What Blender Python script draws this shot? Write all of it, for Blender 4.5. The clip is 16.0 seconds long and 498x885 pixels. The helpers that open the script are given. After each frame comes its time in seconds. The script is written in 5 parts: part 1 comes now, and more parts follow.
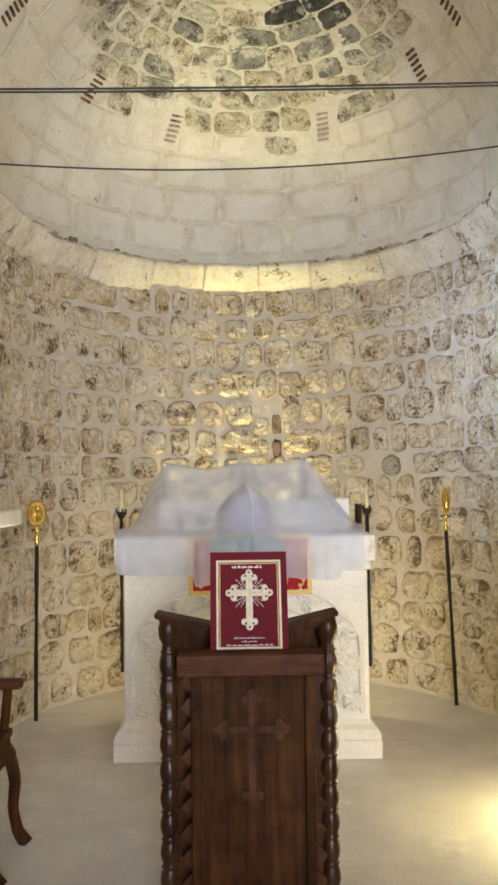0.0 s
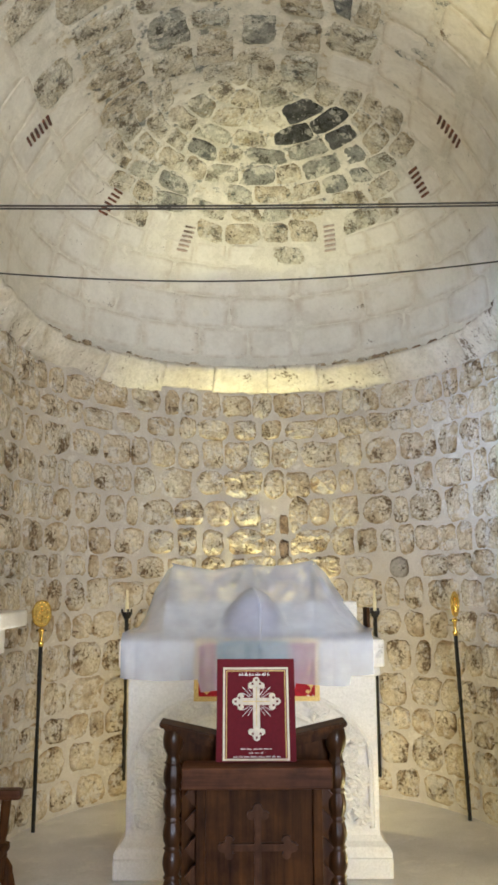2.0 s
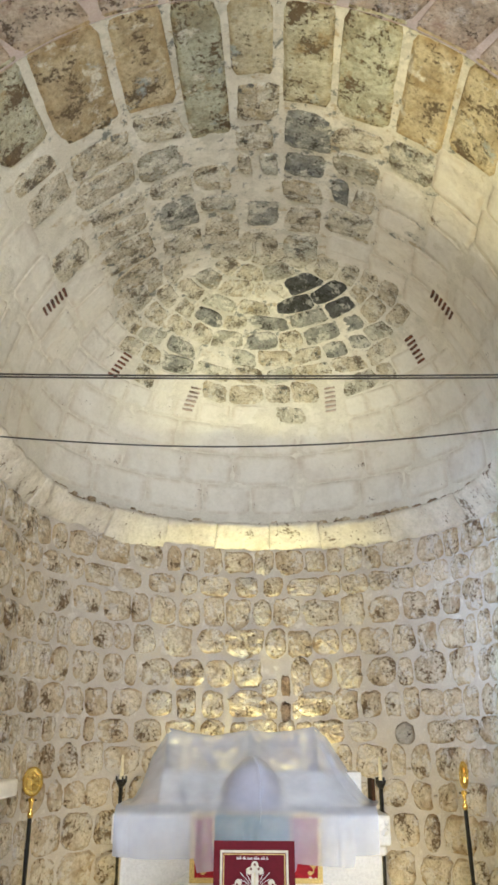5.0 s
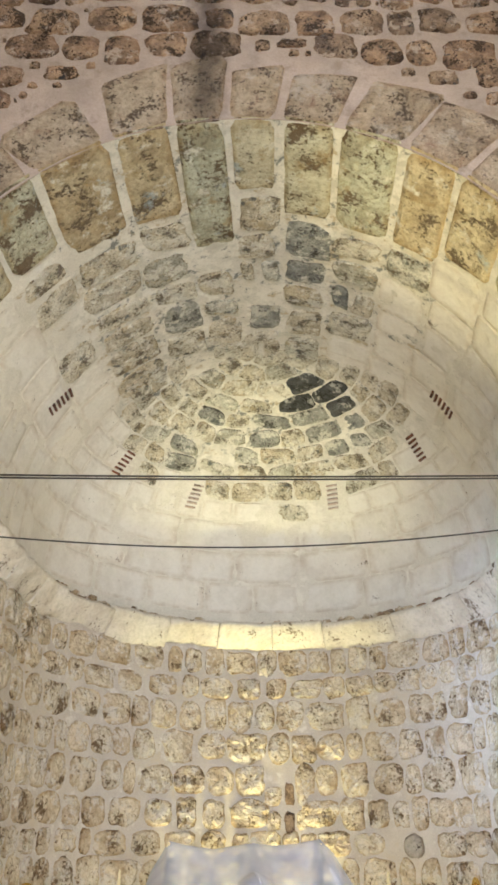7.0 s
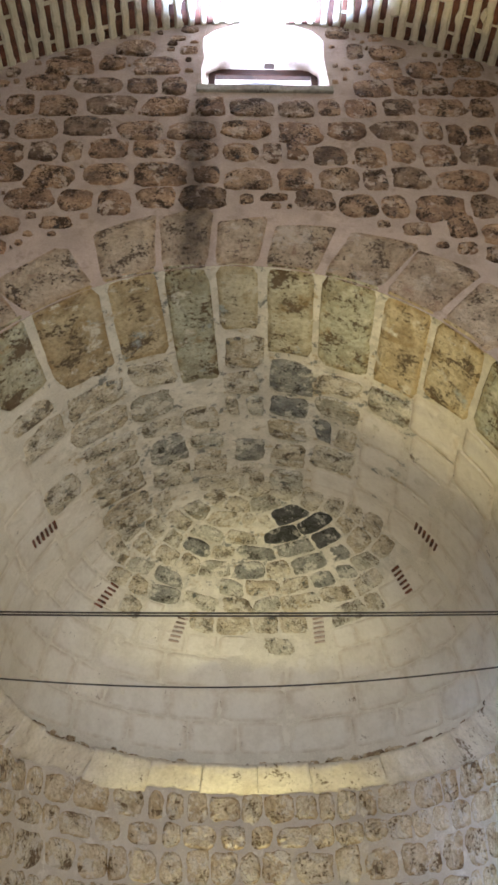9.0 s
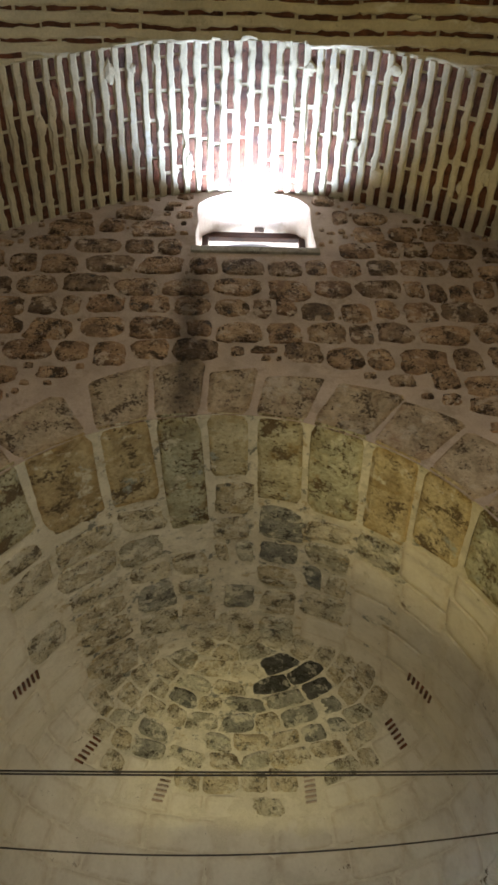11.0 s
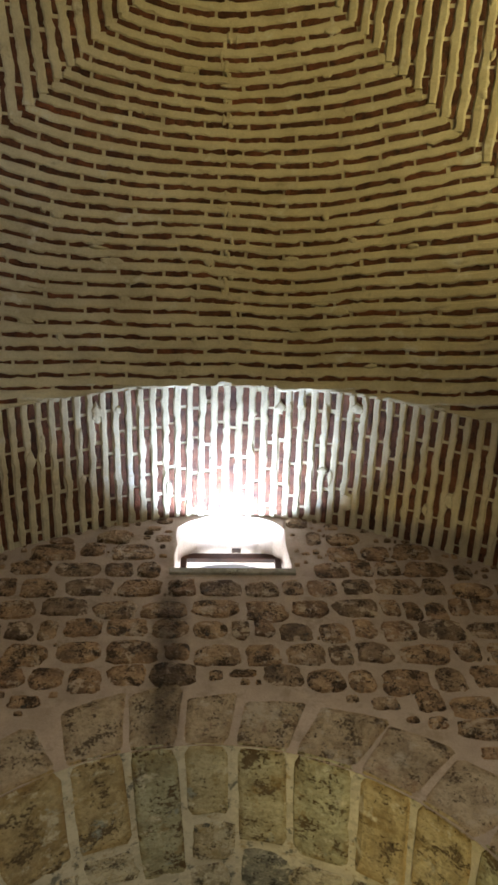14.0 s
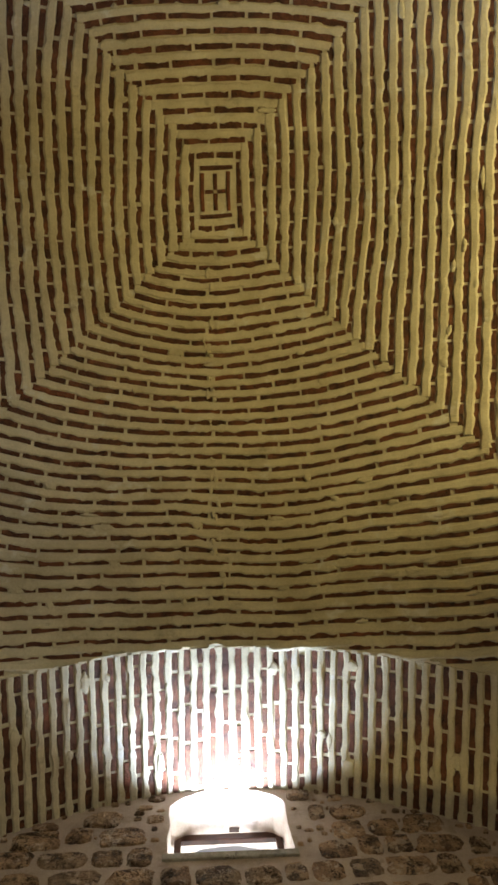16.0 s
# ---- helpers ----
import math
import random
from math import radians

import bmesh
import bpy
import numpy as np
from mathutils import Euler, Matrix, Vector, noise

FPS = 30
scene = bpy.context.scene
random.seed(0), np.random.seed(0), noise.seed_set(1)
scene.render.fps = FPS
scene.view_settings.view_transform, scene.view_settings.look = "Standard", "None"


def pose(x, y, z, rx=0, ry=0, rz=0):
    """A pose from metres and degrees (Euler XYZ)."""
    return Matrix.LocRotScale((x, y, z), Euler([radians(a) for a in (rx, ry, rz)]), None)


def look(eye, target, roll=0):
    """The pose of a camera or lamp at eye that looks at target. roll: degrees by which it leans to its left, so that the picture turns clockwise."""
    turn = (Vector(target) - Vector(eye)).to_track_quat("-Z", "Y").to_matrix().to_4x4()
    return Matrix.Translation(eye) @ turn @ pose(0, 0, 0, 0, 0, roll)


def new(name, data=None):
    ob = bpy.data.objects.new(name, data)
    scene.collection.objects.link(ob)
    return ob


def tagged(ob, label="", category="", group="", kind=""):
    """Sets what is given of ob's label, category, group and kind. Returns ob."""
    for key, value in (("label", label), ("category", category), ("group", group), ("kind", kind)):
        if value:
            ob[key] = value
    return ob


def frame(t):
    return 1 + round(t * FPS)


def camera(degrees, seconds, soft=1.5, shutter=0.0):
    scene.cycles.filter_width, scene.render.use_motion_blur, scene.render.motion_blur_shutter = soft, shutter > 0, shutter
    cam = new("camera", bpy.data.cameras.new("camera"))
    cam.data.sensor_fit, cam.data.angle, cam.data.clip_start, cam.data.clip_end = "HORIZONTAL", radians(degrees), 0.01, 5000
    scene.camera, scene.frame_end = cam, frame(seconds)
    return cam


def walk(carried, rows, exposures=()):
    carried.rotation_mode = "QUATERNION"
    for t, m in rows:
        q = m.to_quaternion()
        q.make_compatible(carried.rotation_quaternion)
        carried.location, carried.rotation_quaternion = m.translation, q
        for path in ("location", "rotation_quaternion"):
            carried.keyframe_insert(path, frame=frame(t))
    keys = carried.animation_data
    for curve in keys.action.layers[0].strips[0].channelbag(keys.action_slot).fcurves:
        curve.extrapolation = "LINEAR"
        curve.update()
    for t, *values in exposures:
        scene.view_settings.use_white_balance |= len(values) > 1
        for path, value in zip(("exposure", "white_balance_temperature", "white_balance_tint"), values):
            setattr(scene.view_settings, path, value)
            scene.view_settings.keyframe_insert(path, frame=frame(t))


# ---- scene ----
cam = camera(33.19, 16.0, soft=3.0)
# seconds, eye, target, roll
PATH = [
    (0, (-0.1141, -0.0003, 1.4263), (-0.0860, 1.9968, 1.5297), -0.78),
    (0.5, (-0.1178, -0.0093, 1.4324), (-0.0959, 1.9847, 1.5858), -0.79),
    (1, (-0.1193, -0.0194, 1.4411), (-0.1009, 1.9696, 1.6498), -0.71),
    (1.5, (-0.1219, -0.0262, 1.4469), (-0.1059, 1.9554, 1.7172), -0.47),
    (2, (-0.1219, -0.0365, 1.4551), (-0.1079, 1.9359, 1.7860), -0.23),
    (2.5, (-0.1219, -0.0444, 1.4647), (-0.1176, 1.9161, 1.8601), -0.08),
    (3, (-0.1204, -0.0504, 1.4711), (-0.1257, 1.8967, 1.9280), -0.20),
    (3.5, (-0.1183, -0.0594, 1.4790), (-0.1160, 1.8776, 1.9770), -0.04),
    (4, (-0.1195, -0.0804, 1.4876), (-0.1152, 1.8402, 2.0456), 0.20),
    (6.5, (-0.1081, -0.1281, 1.5273), (-0.1038, 1.6955, 2.3486), 0.41),
    (7, (-0.1168, -0.1425, 1.5286), (-0.1184, 1.6551, 2.4053), 0.43),
    (7.5, (-0.1186, -0.1566, 1.5372), (-0.1221, 1.6073, 2.4799), 0.37),
    (8, (-0.1135, -0.1686, 1.5400), (-0.1104, 1.5548, 2.5549), 0.21),
    (8.5, (-0.1048, -0.1727, 1.5492), (-0.0974, 1.5136, 2.6244), 0.48),
    (9, (-0.1017, -0.1808, 1.5572), (-0.0750, 1.4657, 2.6923), -0.01),
    (11.5, (-0.1093, -0.2155, 1.5731), (-0.0582, 1.1545, 3.0292), -0.48),
    (12, (-0.1030, -0.2249, 1.5770), (-0.0509, 1.0840, 3.0883), -0.68),
    (12.5, (-0.0944, -0.2406, 1.5734), (-0.0447, 1.0020, 3.1398), -0.67),
    (13, (-0.0931, -0.2566, 1.5689), (-0.0365, 0.8775, 3.2153), -1.65),
    (13.5, (-0.1029, -0.2732, 1.5635), (-0.0275, 0.7346, 3.2894), -3.19),
    (14, (-0.1092, -0.2878, 1.5661), (-0.0188, 0.5458, 3.3819), -4.89),
    (14.5, (-0.1117, -0.3111, 1.5630), (-0.0091, 0.3576, 3.4451), -7.75),
    (15, (-0.1057, -0.3180, 1.5443), (-0.0126, 0.1789, 3.4794), -11.01),
    (15.5, (-0.0957, -0.3310, 1.5208), (0.0089, 0.0010, 3.4903), -17.89),
    (16, (-0.0902, -0.3425, 1.5150), (0.0198, -0.0865, 3.4955), -23.85),
]
EXPOSURES = [(0, -0.16, 5600, 12), (1.5, -0.16, 5350, 11), (3.5, -0.04, 5200, 11), (6.5, 0.02, 5300, 12), (7, 0.08, 5350, 13), (7.5, -0.08, 5400, 14), (8, -0.61, 5450, 15), (9, -0.69, 5500, 15), (11.5, -1.72, 6650, 6), (13, -1.67, 6600, 6), (14.5, -1.61, 6650, 6), (16, -1.54, 6950, 6)]
walk(cam, [(t, look(e, g, r)) for t, e, g, r in PATH], EXPOSURES)

# ---- plan, in metres ----
AX, AY, AR = -0.02, 4.835, 1.486        # apse: middle of its round, and radius
WY = 2.755                              # face of the wall over the apse mouth
DZ, DR = 3.19, 1.504                    # half dome: height of its middle, radius
VX, VY, VZ, VH = 0.043, -1.376, 8.568, 3.11   # brick vault: middle, crown, half side
BAND = WY - (VY + VH)                   # depth of the brick arches round the vault
RIDGE = 0.25                            # length of the vault's middle panel


def sag(w):
    return 0.238 * w * w - 0.00697 * w ** 4


def vault_z(x, y):
    return VZ - sag(x - VX) - sag(y - VY)


def lean(y):
    """How far the apse swings aside, and its arch sinks, towards the mouth."""
    return -0.10 * max(0.0, min(1.0, (AY - y) / (AY - WY)))


MX, MZ = AX + lean(WY), DZ + 0.4 * lean(WY)     # middle of the arch at the mouth
EDGE = VZ - sag(VH)                     # crown of the arches

# ---- light ----
world = bpy.data.worlds.new("world")
scene.world = world
world.use_nodes = True
wn = world.node_tree.nodes
sky = wn.new("ShaderNodeTexSky")
sky.sky_type, sky.sun_disc = 'NISHITA', False
sky.sun_elevation, sky.sun_rotation = radians(50), radians(20)
wn["Background"].inputs["Strength"].default_value = 0.15
world.node_tree.links.new(sky.outputs[0], wn["Background"].inputs["Color"])
sun_data = bpy.data.lights.new("sun", 'SUN')
sun_data.energy, sun_data.angle, sun_data.color = 4.0, radians(0.6), (1, 0.95, 0.87)
sun = new("sun", sun_data)
sun.matrix_world = look((1.5, 8, 14), (0.3, 2.4, 6.9))


def lamp(name, kind, eye, target, watts, colour, size=0.3, size_y=None, spot=None, blend=0.5, spread=None):
    d = bpy.data.lights.new(name, kind)
    d.energy, d.color = watts, colour
    if kind == 'AREA':
        d.size = size
        if spread:
            d.spread = radians(spread)
        if size_y:
            d.shape, d.size_y = 'RECTANGLE', size_y
    else:
        d.shadow_soft_size = size
    if spot:
        d.spot_size, d.spot_blend = radians(spot), blend
    ob = new(name, d)
    ob.matrix_world = look(eye, target)
    return ob


WARM, AMBER, DAY = (1.0, 0.83, 0.36), (1.0, 0.79, 0.29), (0.97, 0.95, 0.95)
# daylight of the open door behind, and of the window over the apse
lamp("door_light", 'AREA', (1.1, -4.6, 1.9), (-0.15, 5.0, 1.8), 60, DAY, 2.4, 2.8, spread=64)
lamp("side_window_light", 'AREA', (-3.3, 0.1, 2.2), (1.46, 4.7, 2.3), 11, (0.70, 0.83, 1.0), 0.8, 1.0, spread=24)
lamp("window_light", 'AREA', (0.04, WY + 0.46, 6.78), (0.04, WY - 0.5, 6.78), 165, (0.76, 0.88, 1.0), 1.0, 1.3)
lamp("window_sun_bounce", 'SPOT', (0.04, WY + 0.13, 6.60), (0.04, WY - 0.40, 7.04), 820, (0.54, 0.69, 1.0), 0.10, spot=140, blend=0.9)
# added cool fill for the vault's left side, from no known window
lamp("back_window_light", 'AREA', (-0.6, -4.4, 4.6), (-2.2, 1.4, 7.6), 9, (0.76, 0.87, 1.0), 1.0, 1.2, spread=44)
# floodlights: behind the altar, on the apse floor, and high in the nave
lamp("altar_flood", 'SPOT', (0.02, 5.74, 0.42), (0.03, 6.20, 2.9), 52, AMBER, 0.012, spot=44, blend=0.9)
for fx in (-0.40, 0.24):
    lamp("altar_flood_near", 'SPOT', (fx, 6.13, 0.42), (fx + 0.01, 6.18, 2.9), 215, (1.0, 0.85, 0.29), 0.02, spot=40, blend=0.8)
lamp("altar_flood_spill", 'POINT', (0.02, 5.52, 0.32), (0, 6, 1), 19, AMBER, 0.06)
lamp("side_flood", 'POINT', (1.24, 3.52, 0.30), (1.2, 4, 4), 24, AMBER, 0.06)
lamp("side_flood_beam", 'SPOT', (0.98, 2.97, 0.36), (1.02, 3.05, 4.2), 520, AMBER, 0.06, spot=32, blend=0.9)
# added fill that lifts the apse's left flank; no fitting stands here
lamp("side_flood_left", 'SPOT', (-1.18, 3.76, 0.35), (-1.12, 4.0, 4.0), 135, (1.0, 0.90, 0.66), 0.08, spot=86, blend=0.95)
lamp("nave_flood_right", 'SPOT', (3.4, -1.5, 5.2), (3.0, -1.2, 7.8), 1150, WARM, 0.1, spot=140, blend=0.9)
# added frontal fill in mid-air for dome and apse, not a known floodlight
lamp("nave_flood_front", 'SPOT', (0.7, -1.0, 2.9), (-0.55, 4.0, 4.2), 400, (1, 0.94, 0.64), 0.12, spot=104, blend=0.9)


# ---- materials ----
def shader(name):
    m = bpy.data.materials.new(name)
    m.use_nodes = True
    return m, m.node_tree.nodes, m.node_tree.links, m.node_tree.nodes["Principled BSDF"]


def ramp(nodes, stops):
    r = nodes.new("ShaderNodeValToRGB")
    e = r.color_ramp.elements
    while len(e) < len(stops):
        e.new(0.5)
    for el, (p, c) in zip(e, stops):
        el.position = p
        el.color = (*c, 1) if len(c) == 3 else c
    return r


def noise_node(nodes, links, vec, scale, detail=6, rough=0.6, kind="ShaderNodeTexNoise"):
    n = nodes.new(kind)
    n.inputs["Scale"].default_value = scale
    if kind == "ShaderNodeTexNoise":
        n.inputs["Detail"].default_value, n.inputs["Roughness"].default_value = detail, rough
    links.new(vec, n.inputs["Vector"])
    return n


def mix(nodes, links, fac, a, b, blend='MIX'):
    n = nodes.new("ShaderNodeMix")
    n.data_type, n.blend_type = 'RGBA', blend
    for sock, v in ((n.inputs[0], fac), (n.inputs[6], a), (n.inputs[7], b)):
        if isinstance(v, (int, float)):
            sock.default_value = v
        elif isinstance(v, tuple):
            sock.default_value = (*v, 1)
        else:
            links.new(v, sock)
    return n.outputs[2]


def streak(n, l, pos, col, x0, x1, z0, z1):
    """A sooty drip mark with soft, ragged edges."""
    wob = noise_node(n, l, pos, 7, 4, 0.6)
    sep = n.new("ShaderNodeSeparateXYZ")
    l.new(pos, sep.inputs[0])
    add = n.new("ShaderNodeMath")
    add.operation = 'MULTIPLY_ADD'
    l.new(wob.outputs[0], add.inputs[0])
    add.inputs[1].default_value = 0.16
    l.new(sep.outputs[0], add.inputs[2])
    out = None
    for src, lo, hi, soft in ((add.outputs[0], x0 + 0.08, x1 + 0.08, 0.05), (sep.outputs[2], z0, z1, 0.2)):
        for a, b in ((lo - soft, lo + soft), (hi + soft, hi - soft)):
            mr = n.new("ShaderNodeMapRange")
            mr.inputs[1].default_value, mr.inputs[2].default_value = a, b
            l.new(src, mr.inputs[0])
            if out is None:
                out = mr.outputs[0]
            else:
                mu = n.new("ShaderNodeMath")
                mu.operation = 'MULTIPLY'
                l.new(out, mu.inputs[0])
                l.new(mr.outputs[0], mu.inputs[1])
                out = mu.outputs[0]
    return mix(n, l, out, col, mix(n, l, 1.0, col, (0.36, 0.34, 0.33), 'MULTIPLY'))


def mottled(n, l, pos, col, layers):
    """Blotches that run over stone and mortar alike: colour, scale, level, softness, and the heights over which they thin out."""
    sep = n.new("ShaderNodeSeparateXYZ")
    l.new(pos, sep.inputs[0])
    for k, (dark, scale, level, soft, z0, z1) in enumerate(layers):
        mp = n.new("ShaderNodeMapping")
        mp.inputs["Location"].default_value = (3.7 * k, 1.9 * k, 5.3 * k)
        l.new(pos, mp.inputs["Vector"])
        a = noise_node(n, l, mp.outputs[0], scale, 7, 0.72)
        mr = n.new("ShaderNodeMapRange")
        mr.inputs[1].default_value, mr.inputs[2].default_value, mr.inputs[3].default_value, mr.inputs[4].default_value = z0, z1, -0.16, 0.0
        l.new(sep.outputs[2], mr.inputs[0])
        ad = n.new("ShaderNodeMath")
        l.new(a.outputs[0], ad.inputs[0])
        l.new(mr.outputs[0], ad.inputs[1])
        r = ramp(n, [(level, (0, 0, 0)), (level + soft, (0.88, 0.88, 0.88))])
        l.new(ad.outputs[0], r.inputs[0])
        col = mix(n, l, r.outputs[0], col, dark)
    return col


def rocky(name, light, mid, dark, pit=0.5, island=True, rough=0.9, bump=0.6, scale=1.0, tint=(), dark_at=0.36, drip=None, rim=(0.62, 0.54, 0.44), mottle=None, lumps=1.2, grit=0.75):
    """Weathered stone: grain, blotches, dark pits, and a tint of its own for each piece."""
    m, n, l, b = shader(name)
    g = n.new("ShaderNodeNewGeometry")
    pos = g.outputs["Position"]
    blot = noise_node(n, l, pos, 5 * scale, 5, 0.65)
    grain = noise_node(n, l, pos, 38 * scale, 8, 0.72)
    base = ramp(n, [(dark_at, dark), (0.5, mid), (0.66, light)])
    l.new(blot.outputs[0], base.inputs[0])
    gr = ramp(n, [(0.3, (0.45, 0.42, 0.38)), (0.55, (1, 1, 1))])
    l.new(grain.outputs[0], gr.inputs[0])
    col = mix(n, l, grit, base.outputs[0], gr.outputs[0], 'MULTIPLY')
    if island:
        if tint:
            rnd = ramp(n, tint)
            add = n.new("ShaderNodeMath")
            add.operation = 'ADD'
            oi = n.new("ShaderNodeObjectInfo")
            l.new(g.outputs["Random Per Island"], add.inputs[0])
            l.new(oi.outputs["Random"], add.inputs[1])
            fr = n.new("ShaderNodeMath")
            fr.operation = 'FRACT'
            l.new(add.outputs[0], fr.inputs[0])
            l.new(fr.outputs[0], rnd.inputs[0])
            col = mix(n, l, 0.85, col, rnd.outputs[0], 'MULTIPLY')
    pits = noise_node(n, l, pos, 46 * scale, 2, 0.7)
    where = noise_node(n, l, pos, 7 * scale, 2, 0.5)
    mul = n.new("ShaderNodeMath")
    mul.operation = 'MULTIPLY'
    l.new(pits.outputs[0], mul.inputs[0])
    l.new(where.outputs[0], mul.inputs[1])
    pr = ramp(n, [(0.125 + 0.035 * pit, (1, 1, 1)), (0.16 + 0.04 * pit, (0, 0, 0))])
    l.new(mul.outputs[0], pr.inputs[0])
    col = mix(n, l, pr.outputs[0], col, (0.36 * dark[0], 0.31 * dark[1], 0.27 * dark[2]))
    if island:
        # brown edging of the stones, with the shade of the recessed rim painted in
        at = n.new("ShaderNodeAttribute")
        at.attribute_name = "rim"
        er = noise_node(n, l, pos, 16 * scale, 3, 0.6)
        em = n.new("ShaderNodeMath")
        em.operation = 'MULTIPLY'
        l.new(at.outputs["Fac"], em.inputs[0])
        ee = ramp(n, [(0.35, (0.15, 0.15, 0.15)), (0.6, (1, 1, 1))])
        l.new(er.outputs[0], ee.inputs[0])
        l.new(ee.outputs[0], em.inputs[1])
        col = mix(n, l, em.outputs[0], col, mix(n, l, 1.0, col, rim, 'MULTIPLY'))
    if mottle:
        col = mottled(n, l, pos, col, mottle)
    if drip:
        col = streak(n, l, pos, col, *drip)
    l.new(col, b.inputs["Base Color"])
    b.inputs["Roughness"].default_value = rough
    bp = n.new("ShaderNodeBump")
    bp.inputs["Strength"].default_value, bp.inputs["Distance"].default_value = bump, 0.014
    sub = n.new("ShaderNodeMath")
    sub.operation = 'SUBTRACT'
    l.new(grain.outputs[0], sub.inputs[0])
    l.new(pr.outputs[0], sub.inputs[1])
    coarse = noise_node(n, l, pos, 15 * scale, 4, 0.6)
    ma = n.new("ShaderNodeMath")
    ma.operation = 'MULTIPLY_ADD'
    l.new(coarse.outputs[0], ma.inputs[0])
    ma.inputs[1].default_value = lumps
    l.new(sub.outputs[0], ma.inputs[2])
    l.new(ma.outputs[0], bp.inputs["Height"])
    l.new(bp.outputs[0], b.inputs["Normal"])
    return m


def plaster(name, light, dark, scale=1.0, bump=0.35, rough=0.92, mottle=None, drip=None):
    m, n, l, b = shader(name)
    pos = n.new("ShaderNodeNewGeometry").outputs["Position"]
    a = noise_node(n, l, pos, 3.1 * scale, 6, 0.6)
    r = ramp(n, [(0.32, dark), (0.62, light)])
    l.new(a.outputs[0], r.inputs[0])
    fine = noise_node(n, l, pos, 60 * scale, 6, 0.7)
    fr = ramp(n, [(0.3, (0.78, 0.76, 0.74)), (0.6, (1, 1, 1))])
    l.new(fine.outputs[0], fr.inputs[0])
    col = mix(n, l, 0.8, r.outputs[0], fr.outputs[0], 'MULTIPLY')
    if mottle:
        col = mottled(n, l, pos, col, mottle)
    if drip:
        col = streak(n, l, pos, col, *drip)
    l.new(col, b.inputs["Base Color"])
    b.inputs["Roughness"].default_value = rough
    bp = n.new("ShaderNodeBump")
    bp.inputs["Strength"].default_value, bp.inputs["Distance"].default_value = bump, 0.006
    l.new(fine.outputs[0], bp.inputs["Height"])
    l.new(bp.outputs[0], b.inputs["Normal"])
    return m


def plain(name, colour, rough=0.5, metal=0.0, vary=0.25, scale=30, bump=0.1, sheen=0.0):
    m, n, l, b = shader(name)
    pos = n.new("ShaderNodeNewGeometry").outputs["Position"]
    a = noise_node(n, l, pos, scale, 5, 0.6)
    r = ramp(n, [(0.3, tuple(c * (1 - vary) for c in colour)), (0.7, tuple(min(1, c * (1 + vary)) for c in colour))])
    l.new(a.outputs[0], r.inputs[0])
    l.new(r.outputs[0], b.inputs["Base Color"])
    b.inputs["Roughness"].default_value, b.inputs["Metallic"].default_value = rough, metal
    b.inputs["Sheen Weight"].default_value = sheen
    b.inputs["Specular IOR Level"].default_value = 0.5 if metal else 0.2
    bp = n.new("ShaderNodeBump")
    bp.inputs["Strength"].default_value, bp.inputs["Distance"].default_value = bump, 0.004
    l.new(a.outputs[0], bp.inputs["Height"])
    l.new(bp.outputs[0], b.inputs["Normal"])
    return m


def wood(name, dark, light, axis=2, rough=0.38):
    m, n, l, b = shader(name)
    pos = n.new("ShaderNodeNewGeometry").outputs["Position"]
    mp = n.new("ShaderNodeMapping")
    s = [28.0, 28.0, 28.0]
    s[axis] = 1.6
    mp.inputs["Scale"].default_value = s
    l.new(pos, mp.inputs["Vector"])
    a = noise_node(n, l, mp.outputs[0], 1.0, 7, 0.65)
    wide = noise_node(n, l, pos, 9, 5, 0.65)
    r = ramp(n, [(0.3, dark), (0.68, light)])
    l.new(a.outputs[0], r.inputs[0])
    w = ramp(n, [(0.34, (0.36, 0.32, 0.30)), (0.62, (1, 1, 1))])
    l.new(wide.outputs[0], w.inputs[0])
    l.new(mix(n, l, 0.8, r.outputs[0], w.outputs[0], 'MULTIPLY'), b.inputs["Base Color"])
    b.inputs["Roughness"].default_value = rough
    bp = n.new("ShaderNodeBump")
    b.inputs["Specular IOR Level"].default_value = 0.11
    bp.inputs["Strength"].default_value, bp.inputs["Distance"].default_value = 0.25, 0.002
    l.new(a.outputs[0], bp.inputs["Height"])
    l.new(bp.outputs[0], b.inputs["Normal"])
    return m


TINT = [(0.0, (0.82, 0.75, 0.68)), (0.25, (1.0, 0.95, 0.86)), (0.5, (0.92, 0.90, 0.88)), (0.75, (1.05, 1.0, 0.92)), (1.0, (0.84, 0.76, 0.66))]
DRIP = (-0.42, -0.27, 4.55, 6.0)
M_APSE_MORTAR = plaster("apse_mortar", (0.60, 0.54, 0.46), (0.51, 0.45, 0.37), 2.0, 0.9, mottle=[((0.55, 0.47, 0.345), 6.0, 0.54, 0.12, -9, -8), ((0.68, 0.63, 0.55), 9.0, 0.56, 0.08, -9, -8)])
RUST = [((0.36, 0.245, 0.14), 8.0, 0.575, 0.09, -9, -8), ((0.66, 0.60, 0.51), 8.0, 0.515, 0.07, -9, -8)]
M_APSE_STONE = rocky("apse_stone", (0.76, 0.69, 0.55), (0.68, 0.60, 0.46), (0.51, 0.41, 0.28), 0.95, tint=TINT, rough=0.2, rim=(0.74, 0.64, 0.50), mottle=RUST, lumps=4.0, bump=0.95)
M_WALL_MORTAR = plaster("wall_mortar", (0.53, 0.415, 0.35), (0.42, 0.325, 0.265), 1.8, 0.9, mottle=[((0.33, 0.25, 0.19), 7.0, 0.55, 0.10, -9, -8)], drip=DRIP)
